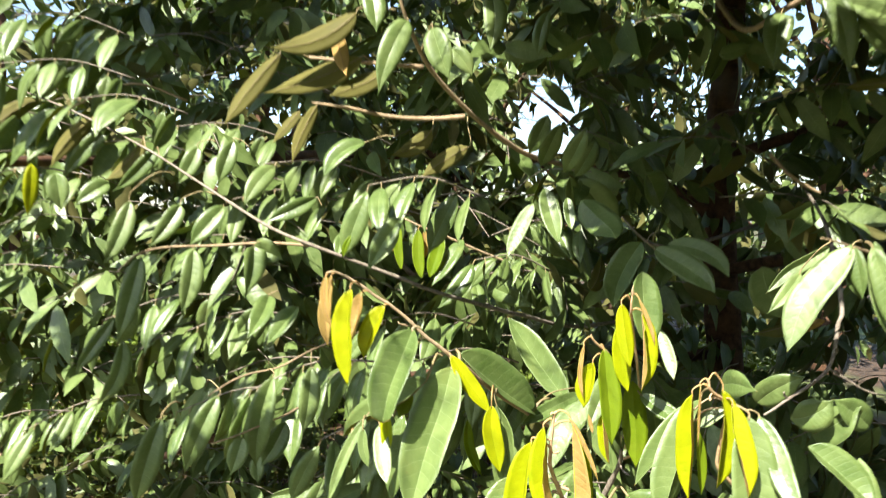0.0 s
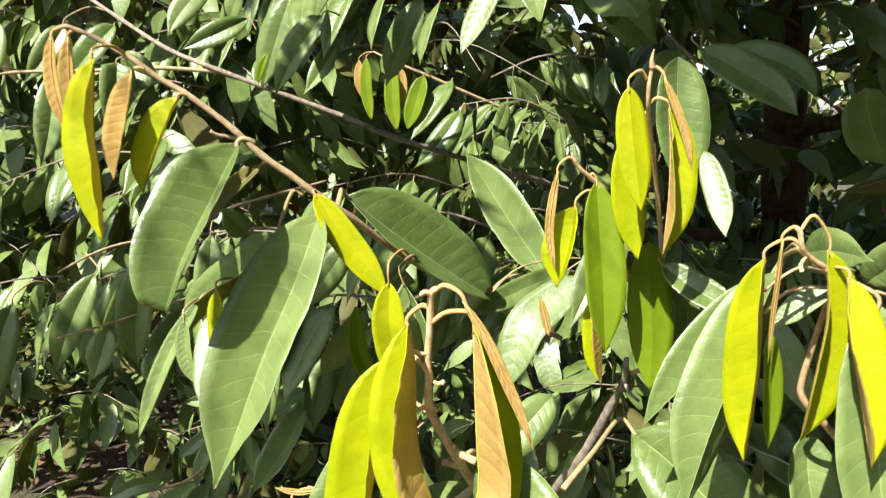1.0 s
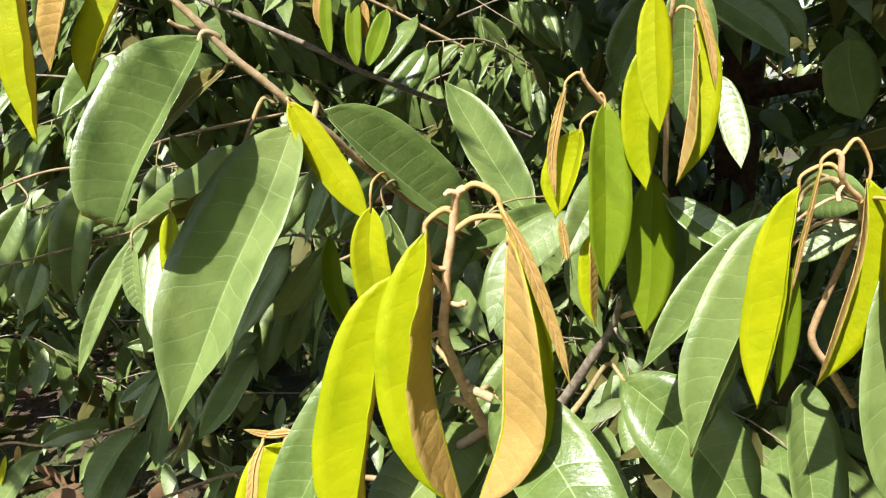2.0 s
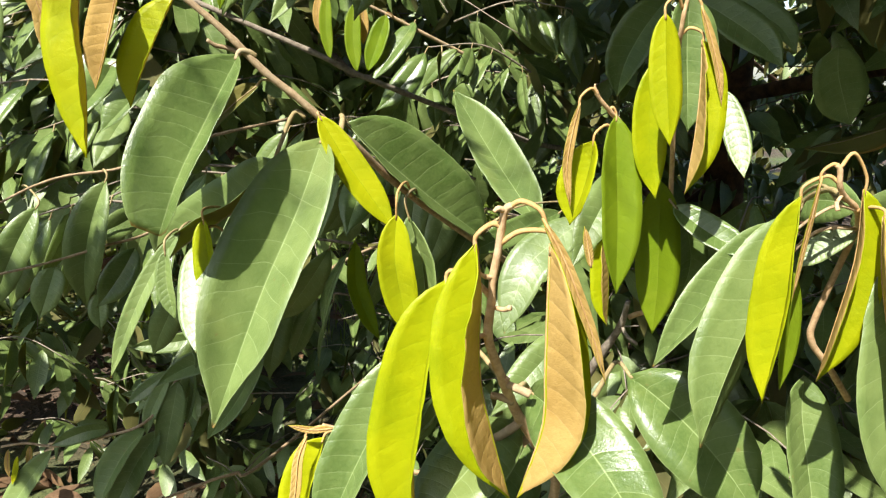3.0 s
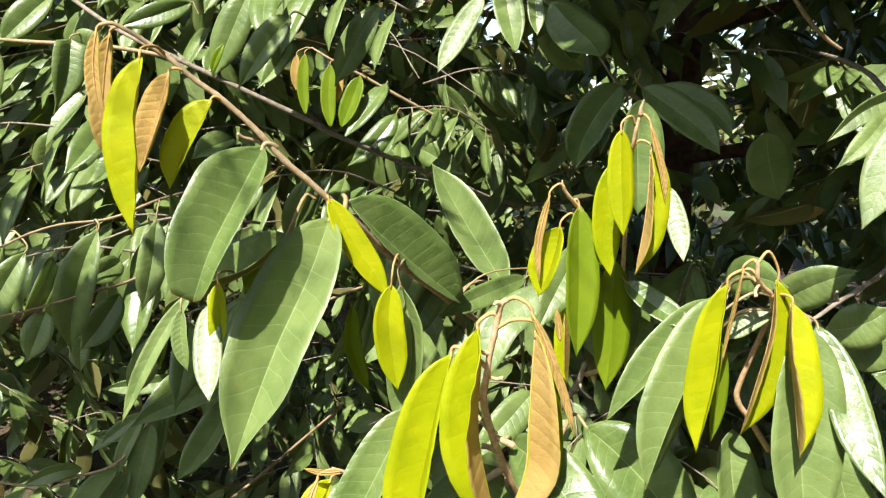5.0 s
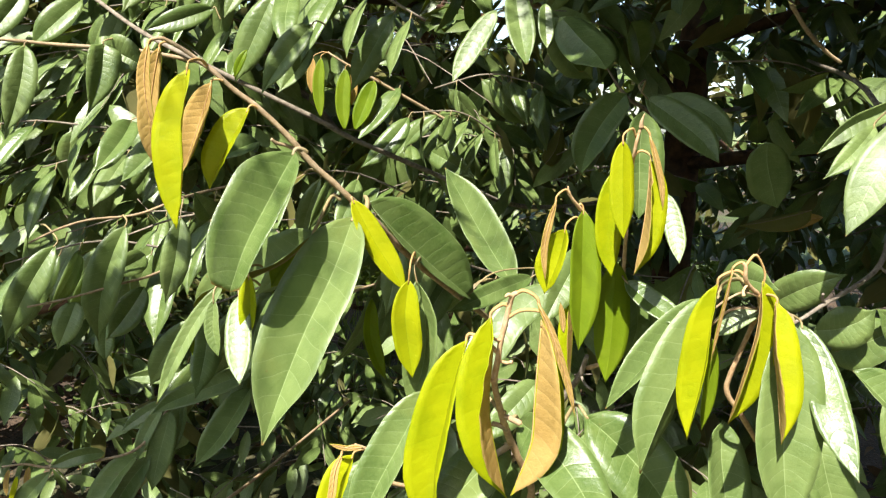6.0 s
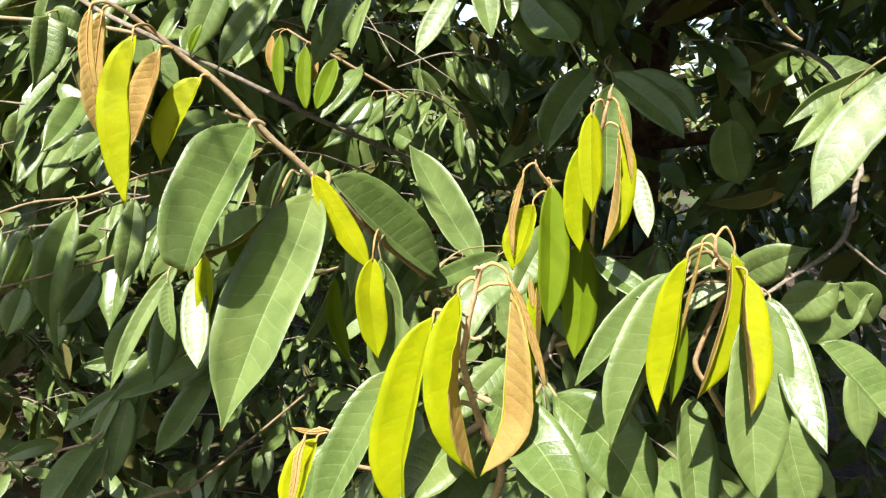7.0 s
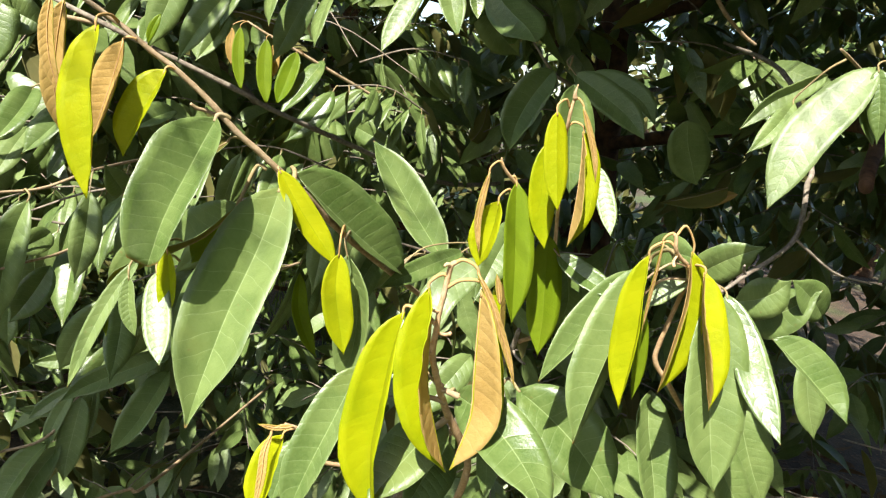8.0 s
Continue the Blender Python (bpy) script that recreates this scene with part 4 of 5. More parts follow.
leaf_along(side_shoot, "young", [(0.3222, 0.8400, 1.3230), (0.3235, 0.8450, 1.2983), (0.3245, 0.8500, 1.2749), (0.3261, 0.8550, 1.2438)], 0.0033, 12, 12, turned=True, hold=(0.3292, 0.8380, 1.3291), lift=0.3, label="narrow folded copper leaf")
leaf_along(side_shoot, "young", [(0.3484, 0.8420, 1.3161), (0.3529, 0.8447, 1.2763), (0.3501, 0.8473, 1.2342), (0.3469, 0.8500, 1.1972)], 0.0360, (60, 66), (13, 21), hold=(0.3303, 0.8380, 1.3275), lift=0.6, label="folded young leaf hanging from a hooked stalk")
leaf_along(side_shoot, "young", [(0.3557, 0.8320, 1.3033), (0.3563, 0.8240, 1.2722), (0.3619, 0.8160, 1.2385), (0.3670, 0.8080, 1.2025)], 0.0360, (56, 78), (15, 17), hold=(0.3515, 0.8500, 1.3021), wave=0.05, label="lime-yellow leaf with a curled copper edge")
leaf_along(side_shoot, "mature", [(0.3533, 0.9350, 1.2760), (0.3167, 0.9233, 1.2374), (0.2906, 0.9117, 1.2086), (0.2646, 0.9000, 1.1812)], 0.0429, (15, 17), (91, 95), hold=(0.3427, 0.8500, 1.3050))
leaf_along(side_shoot, "mature", [(0.3407, 0.8900, 1.2919), (0.3183, 0.8757, 1.2415), (0.2983, 0.8613, 1.1972), (0.2813, 0.8470, 1.1519)], 0.0603, (2, 6), (-59, -57), hold=(0.3410, 0.8450, 1.3096), label="green hanging leaf")
leaf_along(side_shoot, "mature", [(0.3821, 0.8500, 1.2829), (0.3821, 0.8383, 1.2351), (0.3818, 0.8267, 1.1893), (0.3906, 0.8150, 1.1308)], 0.0555, (12, 10), (15, 17), hold=(0.3603, 0.8600, 1.2939), label="broad green hanging leaf")
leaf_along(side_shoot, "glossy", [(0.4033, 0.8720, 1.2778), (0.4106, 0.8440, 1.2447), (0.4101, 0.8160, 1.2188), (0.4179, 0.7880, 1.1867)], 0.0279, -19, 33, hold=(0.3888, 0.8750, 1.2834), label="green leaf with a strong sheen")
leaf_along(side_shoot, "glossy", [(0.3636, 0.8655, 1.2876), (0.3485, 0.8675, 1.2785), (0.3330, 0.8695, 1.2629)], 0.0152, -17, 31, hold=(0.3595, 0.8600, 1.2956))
leaf_along(side_shoot, "mature", [(0.4772, 0.9000, 1.2327), (0.5031, 0.8867, 1.2098), (0.5266, 0.8733, 1.1860), (0.5380, 0.8600, 1.1719)], 0.0504, (52, 48), (15, 13))
leaf_along(side_shoot, "mature", [(0.3951, 0.9450, 1.1587), (0.3918, 0.9337, 1.1339), (0.3953, 0.9225, 1.1029), (0.3992, 0.9112, 1.0713), (0.4002, 0.9000, 1.0419)], 0.0491, (28, 30), 10, label="green leaf crossed by twig shadows")
leaf(side_shoot, "mature", (0.509, 0.970, 1.136), (0.550, 0.950, 1.032), 0.047, -7, (13, 13), bow=0.05, sweep=-0.039, broad=0.95)
leaf(side_shoot, "mature", (0.468, 0.950, 1.123), (0.527, 0.930, 1.023), 0.042, 4, (22, 13), bow=0.05, sweep=-0.082, broad=0.93)
leaf(side_shoot, "mature", (0.598, 1.000, 1.185), (0.616, 0.980, 1.095), 0.034, -15, (19, 18), bow=0.05, sweep=-0.046, broad=1.04)
stub = stem("stalk", [(0.3376, 0.8430, 1.3129), (0.3333, 0.8400, 1.3086), (0.3335, 0.8380, 1.3044)], 0.001, 0.0014, YOUNG_SHOOT, side_shoot)
stub = stem("stalk", [(0.3513, 0.8500, 1.3030), (0.3369, 0.8460, 1.3056), (0.3255, 0.8450, 1.2998), (0.3185, 0.8500, 1.2900)], 0.001, 0.0009, SHOOT, side_shoot)
stub = stem("stalk", [(0.3583, 0.8600, 1.2901), (0.3411, 0.8550, 1.2912), (0.3298, 0.8550, 1.2859), (0.3238, 0.8600, 1.2740)], 0.0012, 0.001, SHOOT, side_shoot)
# the side branch and the cluster at its end
side_branch = stem("branch", [(0.4400, 0.9400, 1.2602), (0.4566, 0.9500, 1.2651), (0.4819, 0.9650, 1.2747), (0.5226, 0.9850, 1.2906), (0.5516, 1.0000, 1.3079), (0.5706, 1.0200, 1.3296), (0.5904, 1.0500, 1.3603), (0.6163, 1.0900, 1.3897), (0.7000, 1.3000, 1.5000), (0.9500, 1.9000, 1.6000)], 0.0016, 0.0036, TWIG, tree, "grey-brown side branch")
side_twig = stem("twig", [(0.5526, 1.0000, 1.3092), (0.5722, 1.0000, 1.2970), (0.6086, 1.0000, 1.2767), (0.6554, 1.0100, 1.2674)], 0.0016, 0.001, TWIG, tree)
stub = stem("stub", [(0.4819, 0.9650, 1.2747), (0.4749, 0.9600, 1.2806), (0.4716, 0.9550, 1.2861)], 0.0016, 0.0012, TWIG, side_branch)
stub = stem("stub", [(0.5226, 0.9850, 1.2906), (0.5209, 0.9750, 1.2953), (0.5188, 0.9700, 1.2998)], 0.0016, 0.0012, TWIG, side_branch)
stub = stem("stub", [(0.5670, 1.0150, 1.3241), (0.5686, 1.0100, 1.3295), (0.5616, 1.0000, 1.3378)], 0.0016, 0.0012, TWIG, side_branch)
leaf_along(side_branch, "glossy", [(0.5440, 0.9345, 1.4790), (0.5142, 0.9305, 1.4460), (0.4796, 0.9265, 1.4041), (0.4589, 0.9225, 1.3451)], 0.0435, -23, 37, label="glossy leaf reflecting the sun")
leaf_along(side_branch, "mature", [(0.5546, 1.0100, 1.4744), (0.5232, 1.0067, 1.4558), (0.4928, 1.0033, 1.4380), (0.4655, 1.0000, 1.4115)], 0.0243, (55, 41), (10, 32))
leaf_along(side_branch, "mature", [(0.5491, 0.9500, 1.4804), (0.5439, 0.9400, 1.4468), (0.5550, 0.9300, 1.4105)], 0.0261, (30, 14), (6, 26))
leaf_along(side_branch, "mature", [(0.5741, 0.9400, 1.4845), (0.5743, 0.9300, 1.4263), (0.5815, 0.9200, 1.3692)], 0.0280, (13, 9), (13, 17))
leaf(side_branch, "mature", (0.513, 1.020, 1.233), (0.560, 1.000, 1.266), 0.047, 12, (6, 9), bow=0.05, sweep=-0.108, broad=0.99)
leaf(side_branch, "mature", (0.558, 1.050, 1.201), (0.599, 1.000, 1.257), 0.054, 54, (12, 7), bow=0.05, sweep=-0.06, broad=0.84)
leaf(side_branch, "mature", (0.623, 1.020, 1.222), (0.560, 1.000, 1.266), 0.041, -6, (13, 11), bow=0.05, sweep=-0.019, broad=1.01)
leaf(side_branch, "mature", (0.445, 1.100, 1.259), (0.456, 1.000, 1.276), 0.041, 66, (6, 11), bow=0.06, sweep=0.057, broad=0.97)
leaf(side_branch, "mature", (0.477, 1.050, 1.246), (0.522, 1.000, 1.298), 0.042, 13, (11, 10), bow=0.06, sweep=0.069, broad=0.96)
# small leaves at its upper end
leaf(side_branch, "mature", (0.496, 0.970, 1.442), (0.445, 0.950, 1.390), 0.020, -29, (20, 20), bow=0.05, sweep=0.04, hold=(0.524, 0.950, 1.484), lift=0.1)
side_twig = stem("twig", [(0.501, 0.930, 1.489), (0.530, 0.950, 1.484), (0.603, 1.000, 1.468), (0.741, 1.100, 1.434), (0.880, 1.200, 1.384)], 0.0012, 0.0022, SHOOT, tree)
leaf(side_branch, "mature", (0.542, 0.930, 1.478), (0.550, 0.920, 1.412), 0.021, -41, (12, 17), bow=0.05, sweep=0.029, broad=0.91, hold=(0.558, 0.940, 1.484), lift=0.2)
leaf(side_branch, "mature", (0.565, 0.930, 1.478), (0.583, 0.910, 1.366), 0.030, -26, (11, 17), bow=0.05, sweep=0.038, broad=0.89, hold=(0.562, 0.940, 1.484), lift=0.2)
# branches behind
dark_branch = stem("branch", [(-1.387, 2.050, 1.926), (-1.199, 1.980, 1.871), (-0.961, 1.880, 1.787), (-0.719, 1.760, 1.680), (-0.588, 1.700, 1.609), (-0.461, 1.630, 1.540), (-0.357, 1.570, 1.487), (-0.259, 1.540, 1.450), (-0.074, 1.570, 1.379), (-0.020, 1.600, 1.353), (0.056, 1.680, 1.322), (0.134, 1.780, 1.290), (0.226, 1.900, 1.254), (0.470, 2.200, 1.184), (1.055, 2.700, 1.221)], 0.0021, 0.0057, TWIG, tree, "long grey-brown branch with a row of hanging leaves")
pale_twig = stem("twig", [(-0.340, 2.400, 1.570), (-0.249, 2.400, 1.455), (-0.174, 2.420, 1.392), (-0.079, 2.450, 1.293)], 0.0074, 0.0103, TWIG, tree)
back_shoot = stem("shoot", [(-0.0994, 1.9850, 1.5106), (-0.0780, 1.9800, 1.4997), (-0.0474, 1.9850, 1.4856), (0.0148, 2.0000, 1.4606), (0.0930, 2.0300, 1.4262), (0.1980, 2.0800, 1.3824)], 0.002, 0.0042, SHOOT, tree)
leaf_along(back_shoot, "fresh", [(-0.1109, 1.9650, 1.4962), (-0.1118, 1.9600, 1.4338), (-0.1019, 1.9550, 1.3695)], 0.0267, 12, 12, hold=(-0.0964, 1.9800, 1.5082), blunt=0.3)
leaf_along(back_shoot, "young", [(-0.1296, 1.9850, 1.4931), (-0.1322, 1.9825, 1.4561), (-0.1276, 1.9800, 1.4172)], 0.0195, 12, 12, turned=True, hold=(-0.0994, 1.9850, 1.5094))
leaf_along(back_shoot, "fresh", [(-0.0564, 1.9650, 1.4788), (-0.0565, 1.9575, 1.4100), (-0.0473, 1.9500, 1.3475)], 0.0344, 12, 12, hold=(-0.0499, 1.9850, 1.4865), blunt=0.3)
leaf_along(back_shoot, "young", [(-0.0394, 1.9850, 1.4746), (-0.0382, 1.9850, 1.4363), (-0.0384, 1.9850, 1.4000)], 0.0225, 12, 12, turned=True, hold=(-0.0350, 1.9850, 1.4822))
leaf_along(back_shoot, "fresh", [(0.0081, 1.9800, 1.4604), (-0.0072, 1.9675, 1.4056), (-0.0248, 1.9550, 1.3495)], 0.0445, 12, (28, 26), hold=(0.0225, 2.0000, 1.4578), blunt=0.25)
leaf(back_shoot, "mature", (0.066, 2.020, 1.452), (-0.020, 1.950, 1.323), 0.051, -37, (12, 8), bow=0.06, sweep=0.053, hold=(0.068, 2.030, 1.431))
leaf(back_shoot, "mature", (0.064, 2.000, 1.285), (0.135, 2.050, 1.397), 0.038, 31, (10, 8), bow=0.06, sweep=0.032, broad=0.85)
leaf(back_shoot, "mature", (0.257, 2.500, 1.375), (0.347, 2.530, 1.504), 0.067, 15, (9, 9), bow=0.06, sweep=0.088, broad=0.81)
leaf(back_shoot, "mature", (0.299, 2.300, 1.359), (0.450, 2.300, 1.319), 0.055, 21, (10, 9), bow=0.06, sweep=-0.041, broad=0.83)
leaf(back_shoot, "mature", (0.144, 2.100, 1.312), (0.268, 2.000, 1.260), 0.059, -7, (13, 8), bow=0.06, sweep=0.024, broad=0.83)
leaf(dark_branch, "mature", (-0.062, 1.380, 1.511), (-0.124, 1.360, 1.408), 0.043, -9, (26, 37), bow=0.06, sweep=-0.012, broad=0.87, hold=(-0.048, 1.420, 1.516), lift=0.1)
leaf(dark_branch, "mature", (-0.085, 1.550, 1.488), (-0.124, 1.500, 1.413), 0.035, -0, (31, 43), bow=0.06, sweep=0.043, broad=0.89)
leaf(dark_branch, "mature", (-0.195, 1.600, 1.476), (-0.210, 1.550, 1.424), 0.031, -0, (23, 38), bow=0.06, sweep=-0.076, broad=1.02)
leaf(dark_branch, "fresh", (-0.174, 1.500, 1.474), (-0.191, 1.500, 1.428), 0.014, -2, (18, 13), bow=0.06, sweep=-0.041, broad=1.03)
leaf(dark_branch, "mature", (-0.342, 1.380, 1.455), (-0.357, 1.360, 1.355), 0.049, 31, (30, 27), bow=0.06, sweep=0.041, broad=0.55, hold=(-0.326, 1.400, 1.467), lift=0.1, label="heart-shaped green leaf")
leaf(dark_branch, "mature", (-0.348, 1.400, 1.451), (-0.291, 1.400, 1.428), 0.057, -0, (28, 28), bow=0.06, sweep=0.043, broad=0.85)
leaf(dark_branch, "mature", (-0.346, 1.500, 1.347), (-0.365, 1.400, 1.271), 0.048, 7, (29, 40), bow=0.06, sweep=0.052, broad=0.91, hold=(-0.326, 1.500, 1.357), lift=0.1)
leaf(dark_branch, "mature", (-0.274, 1.450, 1.331), (-0.325, 1.400, 1.263), 0.049, -16, (27, 48), bow=0.06, sweep=0.04, broad=1.02)
leaf(dark_branch, "mature", (-0.104, 1.250, 1.353), (-0.139, 1.200, 1.330), 0.034, -22, (28, 41), bow=0.06, sweep=-0.001, broad=0.99)
# left twigs
left_twig = stem("twig", [(-0.405, 1.300, 1.186), (-0.378, 1.330, 1.203), (-0.349, 1.360, 1.213), (-0.299, 1.400, 1.219), (-0.244, 1.440, 1.245), (-0.187, 1.500, 1.261), (-0.118, 1.600, 1.275)], 0.0014, 0.0024, SHOOT, tree)
leaf(left_twig, "mature", (-0.302, 1.360, 1.209), (-0.331, 1.342, 1.040), 0.057, 10, (32, 36), bow=0.07, sweep=-0.05, hold=(-0.318, 1.390, 1.215), lift=0.2, label="green hanging leaf")
leaf(left_twig, "mature", (-0.238, 1.400, 1.220), (-0.251, 1.380, 1.092), 0.043, 20, (22, 26), bow=0.06, sweep=0.019, broad=0.96, hold=(-0.244, 1.440, 1.245), lift=0.2)
leaf(left_twig, "mature", (-0.426, 1.420, 1.157), (-0.485, 1.390, 1.008), 0.049, 15, (22, 28), bow=0.06, sweep=-0.032, broad=0.96, hold=(-0.460, 1.450, 1.180), lift=0.2)
leaf(left_twig, "mature", (-0.305, 1.450, 1.147), (-0.341, 1.400, 1.126), 0.040, -0, (24, 26), bow=0.06, sweep=0.052, broad=0.92)
leaf(left_twig, "mature", (-0.206, 1.450, 1.215), (-0.221, 1.400, 1.261), 0.039, -29, (23, 23), bow=0.06, sweep=0.01, broad=0.88, hold=(-0.204, 1.470, 1.254), lift=0.1)
left_twig = stem("twig", [(-0.383, 1.250, 1.114), (-0.358, 1.280, 1.116), (-0.335, 1.320, 1.118), (-0.308, 1.360, 1.123), (-0.284, 1.420, 1.123), (-0.243, 1.500, 1.141)], 0.0014, 0.0022, SHOOT, tree)
leaf(left_twig, "mature", (-0.288, 1.400, 1.110), (-0.327, 1.360, 1.036), 0.045, 9, (19, 23), bow=0.06, sweep=0.033, broad=1.04)
leaf(left_twig, "mature", (-0.344, 1.300, 1.110), (-0.360, 1.280, 1.047), 0.039, 10, (21, 27), bow=0.06, sweep=0.018, broad=0.85)
leaf(left_twig, "mature", (-0.350, 1.420, 1.036), (-0.343, 1.400, 0.987), 0.030, 11, (23, 22), bow=0.06, sweep=-0.009, broad=0.96)
# the low twig in shade
low_twig = stem("twig", [(-0.4770, 1.3600, 0.8236), (-0.4476, 1.3700, 0.8244), (-0.4104, 1.3800, 0.8157), (-0.3449, 1.4000, 0.8236), (-0.3068, 1.4200, 0.8301), (-0.2864, 1.4600, 0.8452), (-0.2758, 1.5000, 0.8720), (-0.2491, 1.5000, 0.8937), (-0.2180, 1.5200, 0.9001), (-0.1831, 1.5600, 0.9028), (-0.0500, 1.7500, 1.0000), (0.2000, 2.2000, 1.0000)], 0.0016, 0.0034, SHOOT, tree, "brown twig with dark leaves in the shade")
leaf_along(low_twig, "mature", [(-0.1381, 1.5000, 0.9475), (-0.2037, 1.4767, 0.9236), (-0.2577, 1.4533, 0.9036), (-0.2857, 1.4300, 0.8880)], 0.0453, (13, 33), 32)
leaf_along(low_twig, "mature", [(-0.2757, 1.4700, 0.8952), (-0.3076, 1.4550, 0.8733), (-0.3319, 1.4400, 0.8533)], 0.0241, 16, (14, 8))
leaf_along(low_twig, "mature", [(-0.2751, 1.4600, 0.8929), (-0.2906, 1.4500, 0.8600), (-0.2991, 1.4400, 0.8355), (-0.3025, 1.4300, 0.8085)], 0.0266, 16, (25, 27))
leaf_along(low_twig, "mature", [(-0.2613, 1.4600, 0.8849), (-0.2683, 1.4500, 0.8416), (-0.2752, 1.4400, 0.7973), (-0.2787, 1.4300, 0.7563)], 0.0421, 16, (1, 3))
leaf_along(low_twig, "mature", [(-0.1416, 1.5000, 0.9173), (-0.1584, 1.4767, 0.8835), (-0.1805, 1.4533, 0.8439), (-0.2121, 1.4300, 0.8044)], 0.0641, (25, 27), (50, 54))
leaf_along(low_twig, "mature", [(-0.2341, 1.5600, 0.9224), (-0.2931, 1.5400, 0.9145), (-0.3591, 1.5200, 0.9107)], 0.0337, (35, 37), (10, 20))
leaf_along(low_twig, "mature", [(-0.2990, 1.4200, 0.8257), (-0.3230, 1.4033, 0.7966), (-0.3448, 1.3867, 0.7551), (-0.3547, 1.3700, 0.7206)], 0.0522, (26, -18), (57, 49))
leaf_along(low_twig, "mature", [(-0.3433, 1.4000, 0.8345), (-0.3732, 1.3850, 0.8357), (-0.4123, 1.3700, 0.8222)], 0.0278, (26, 40), (17, 13))
leaf_along(low_twig, "mature", [(-0.4129, 1.3700, 0.8141), (-0.4400, 1.3567, 0.7754), (-0.4665, 1.3433, 0.7324), (-0.4819, 1.3300, 0.7042)], 0.0386, (22, -6), (33, 31))
leaf_along(low_twig, "mature", [(-0.2503, 1.5000, 0.8912), (-0.2505, 1.4900, 0.8475), (-0.2596, 1.4800, 0.7994)], 0.0145, 16, (30, 28))
leaf_along(low_twig, "mature", [(-0.2949, 1.5800, 0.8371), (-0.3436, 1.5650, 0.8083), (-0.3923, 1.5500, 0.8136)], 0.0281, 16, (19, 51))
leaf_along(low_twig, "mature", [(-0.2854, 1.4400, 0.8124), (-0.3173, 1.4267, 0.7653), (-0.3410, 1.4133, 0.7136), (-0.3600, 1.4000, 0.6672)], 0.0455, 16, (14, 12))
leaf_along(low_twig, "young", [(-0.4672, 1.3600, 0.8195), (-0.4711, 1.3600, 0.7977), (-0.4711, 1.3600, 0.7757)], 0.0085, 12, 12, turned=True)
leaf_along(low_twig, "young", [(-0.4527, 1.3550, 0.8123), (-0.4570, 1.3525, 0.7883), (-0.4623, 1.3500, 0.7696)], 0.0087, 12, 12)
leaf_along(low_twig, "young", [(-0.4425, 1.3700, 0.8201), (-0.4451, 1.3700, 0.8018), (-0.4477, 1.3700, 0.7833)], 0.0102, 12, (10, 12), turned=True)
low_twig = stem("twig", [(-0.3728, 1.5000, 0.6160), (-0.3557, 1.5200, 0.6182), (-0.3073, 1.5600, 0.6224), (-0.2591, 1.6000, 0.6249), (-0.2280, 1.6300, 0.6202), (-0.1887, 1.7000, 0.6042), (0.0000, 2.3000, 0.5500)], 0.0022, 0.0034, SHOOT, tree)
# upper left branch with its row of leaves
long_twig = stem("twig", [(-0.614, 1.420, 1.412), (-0.594, 1.440, 1.435), (-0.550, 1.470, 1.448), (-0.456, 1.500, 1.451), (-0.359, 1.530, 1.456), (-0.261, 1.550, 1.450)], 0.0017, 0.0036, SHOOT, tree)
upper_twig = stem("twig", [(-1.169, 2.200, 1.813), (-1.116, 2.200, 1.847), (-0.942, 2.200, 1.914), (-0.791, 2.250, 1.871)], 0.0021, 0.0035, SHOOT, tree)
leaf(dark_branch, "mature", (-0.587, 1.440, 1.431), (-0.619, 1.400, 1.262), 0.046, 22, (21, 28), bow=0.06, sweep=0.008, broad=0.94, hold=(-0.587, 1.450, 1.437), lift=0.2)
leaf(dark_branch, "mature", (-0.496, 1.480, 1.445), (-0.512, 1.450, 1.310), 0.047, 25, (24, 28), bow=0.06, sweep=0.044, broad=0.91, hold=(-0.494, 1.490, 1.449), lift=0.2)
leaf(dark_branch, "mature", (-0.725, 1.700, 1.547), (-0.775, 1.660, 1.393), 0.049, 24, (19, 26), bow=0.06, sweep=0.049, broad=0.93, hold=(-0.651, 1.760, 1.619), lift=0.2)
leaf(dark_branch, "mature", (-0.605, 1.700, 1.539), (-0.667, 1.660, 1.438), 0.048, 17, (23, 24), bow=0.06, sweep=0.042, broad=0.79, hold=(-0.522, 1.700, 1.563), lift=0.2)
leaf(dark_branch, "mature", (-0.489, 1.660, 1.536), (-0.556, 1.620, 1.445), 0.051, -0, (25, 26), bow=0.06, sweep=0.012, broad=0.99, hold=(-0.476, 1.680, 1.541), lift=0.2)
leaf(dark_branch, "mature", (-0.509, 1.800, 1.699), (-0.542, 1.780, 1.593), 0.049, 16, (23, 22), bow=0.06, sweep=-0.005, hold=(-0.470, 1.800, 1.684), lift=0.2)
leaf(dark_branch, "mature", (-0.599, 1.800, 1.685), (-0.643, 1.780, 1.590), 0.048, 9, (23, 27), bow=0.06, sweep=0.06, broad=0.91, hold=(-0.554, 1.800, 1.698), lift=0.2)
leaf(dark_branch, "mature", (-1.025, 1.930, 1.803), (-1.137, 1.900, 1.637), 0.057, -13, (20, 23), bow=0.06, sweep=0.01, broad=0.93, hold=(-0.992, 1.910, 1.797), lift=0.2)
leaf(dark_branch, "mature", (-0.900, 1.890, 1.771), (-1.005, 1.860, 1.635), 0.048, -176, (24, 24), bow=0.06, sweep=0.092, broad=0.97, hold=(-0.903, 1.880, 1.763), lift=0.2)
leaf(dark_branch, "mature", (-0.846, 1.860, 1.739), (-0.961, 1.840, 1.605), 0.045, 16, (21, 25), bow=0.06, sweep=-0.029, broad=0.87, hold=(-0.830, 1.850, 1.726), lift=0.2)
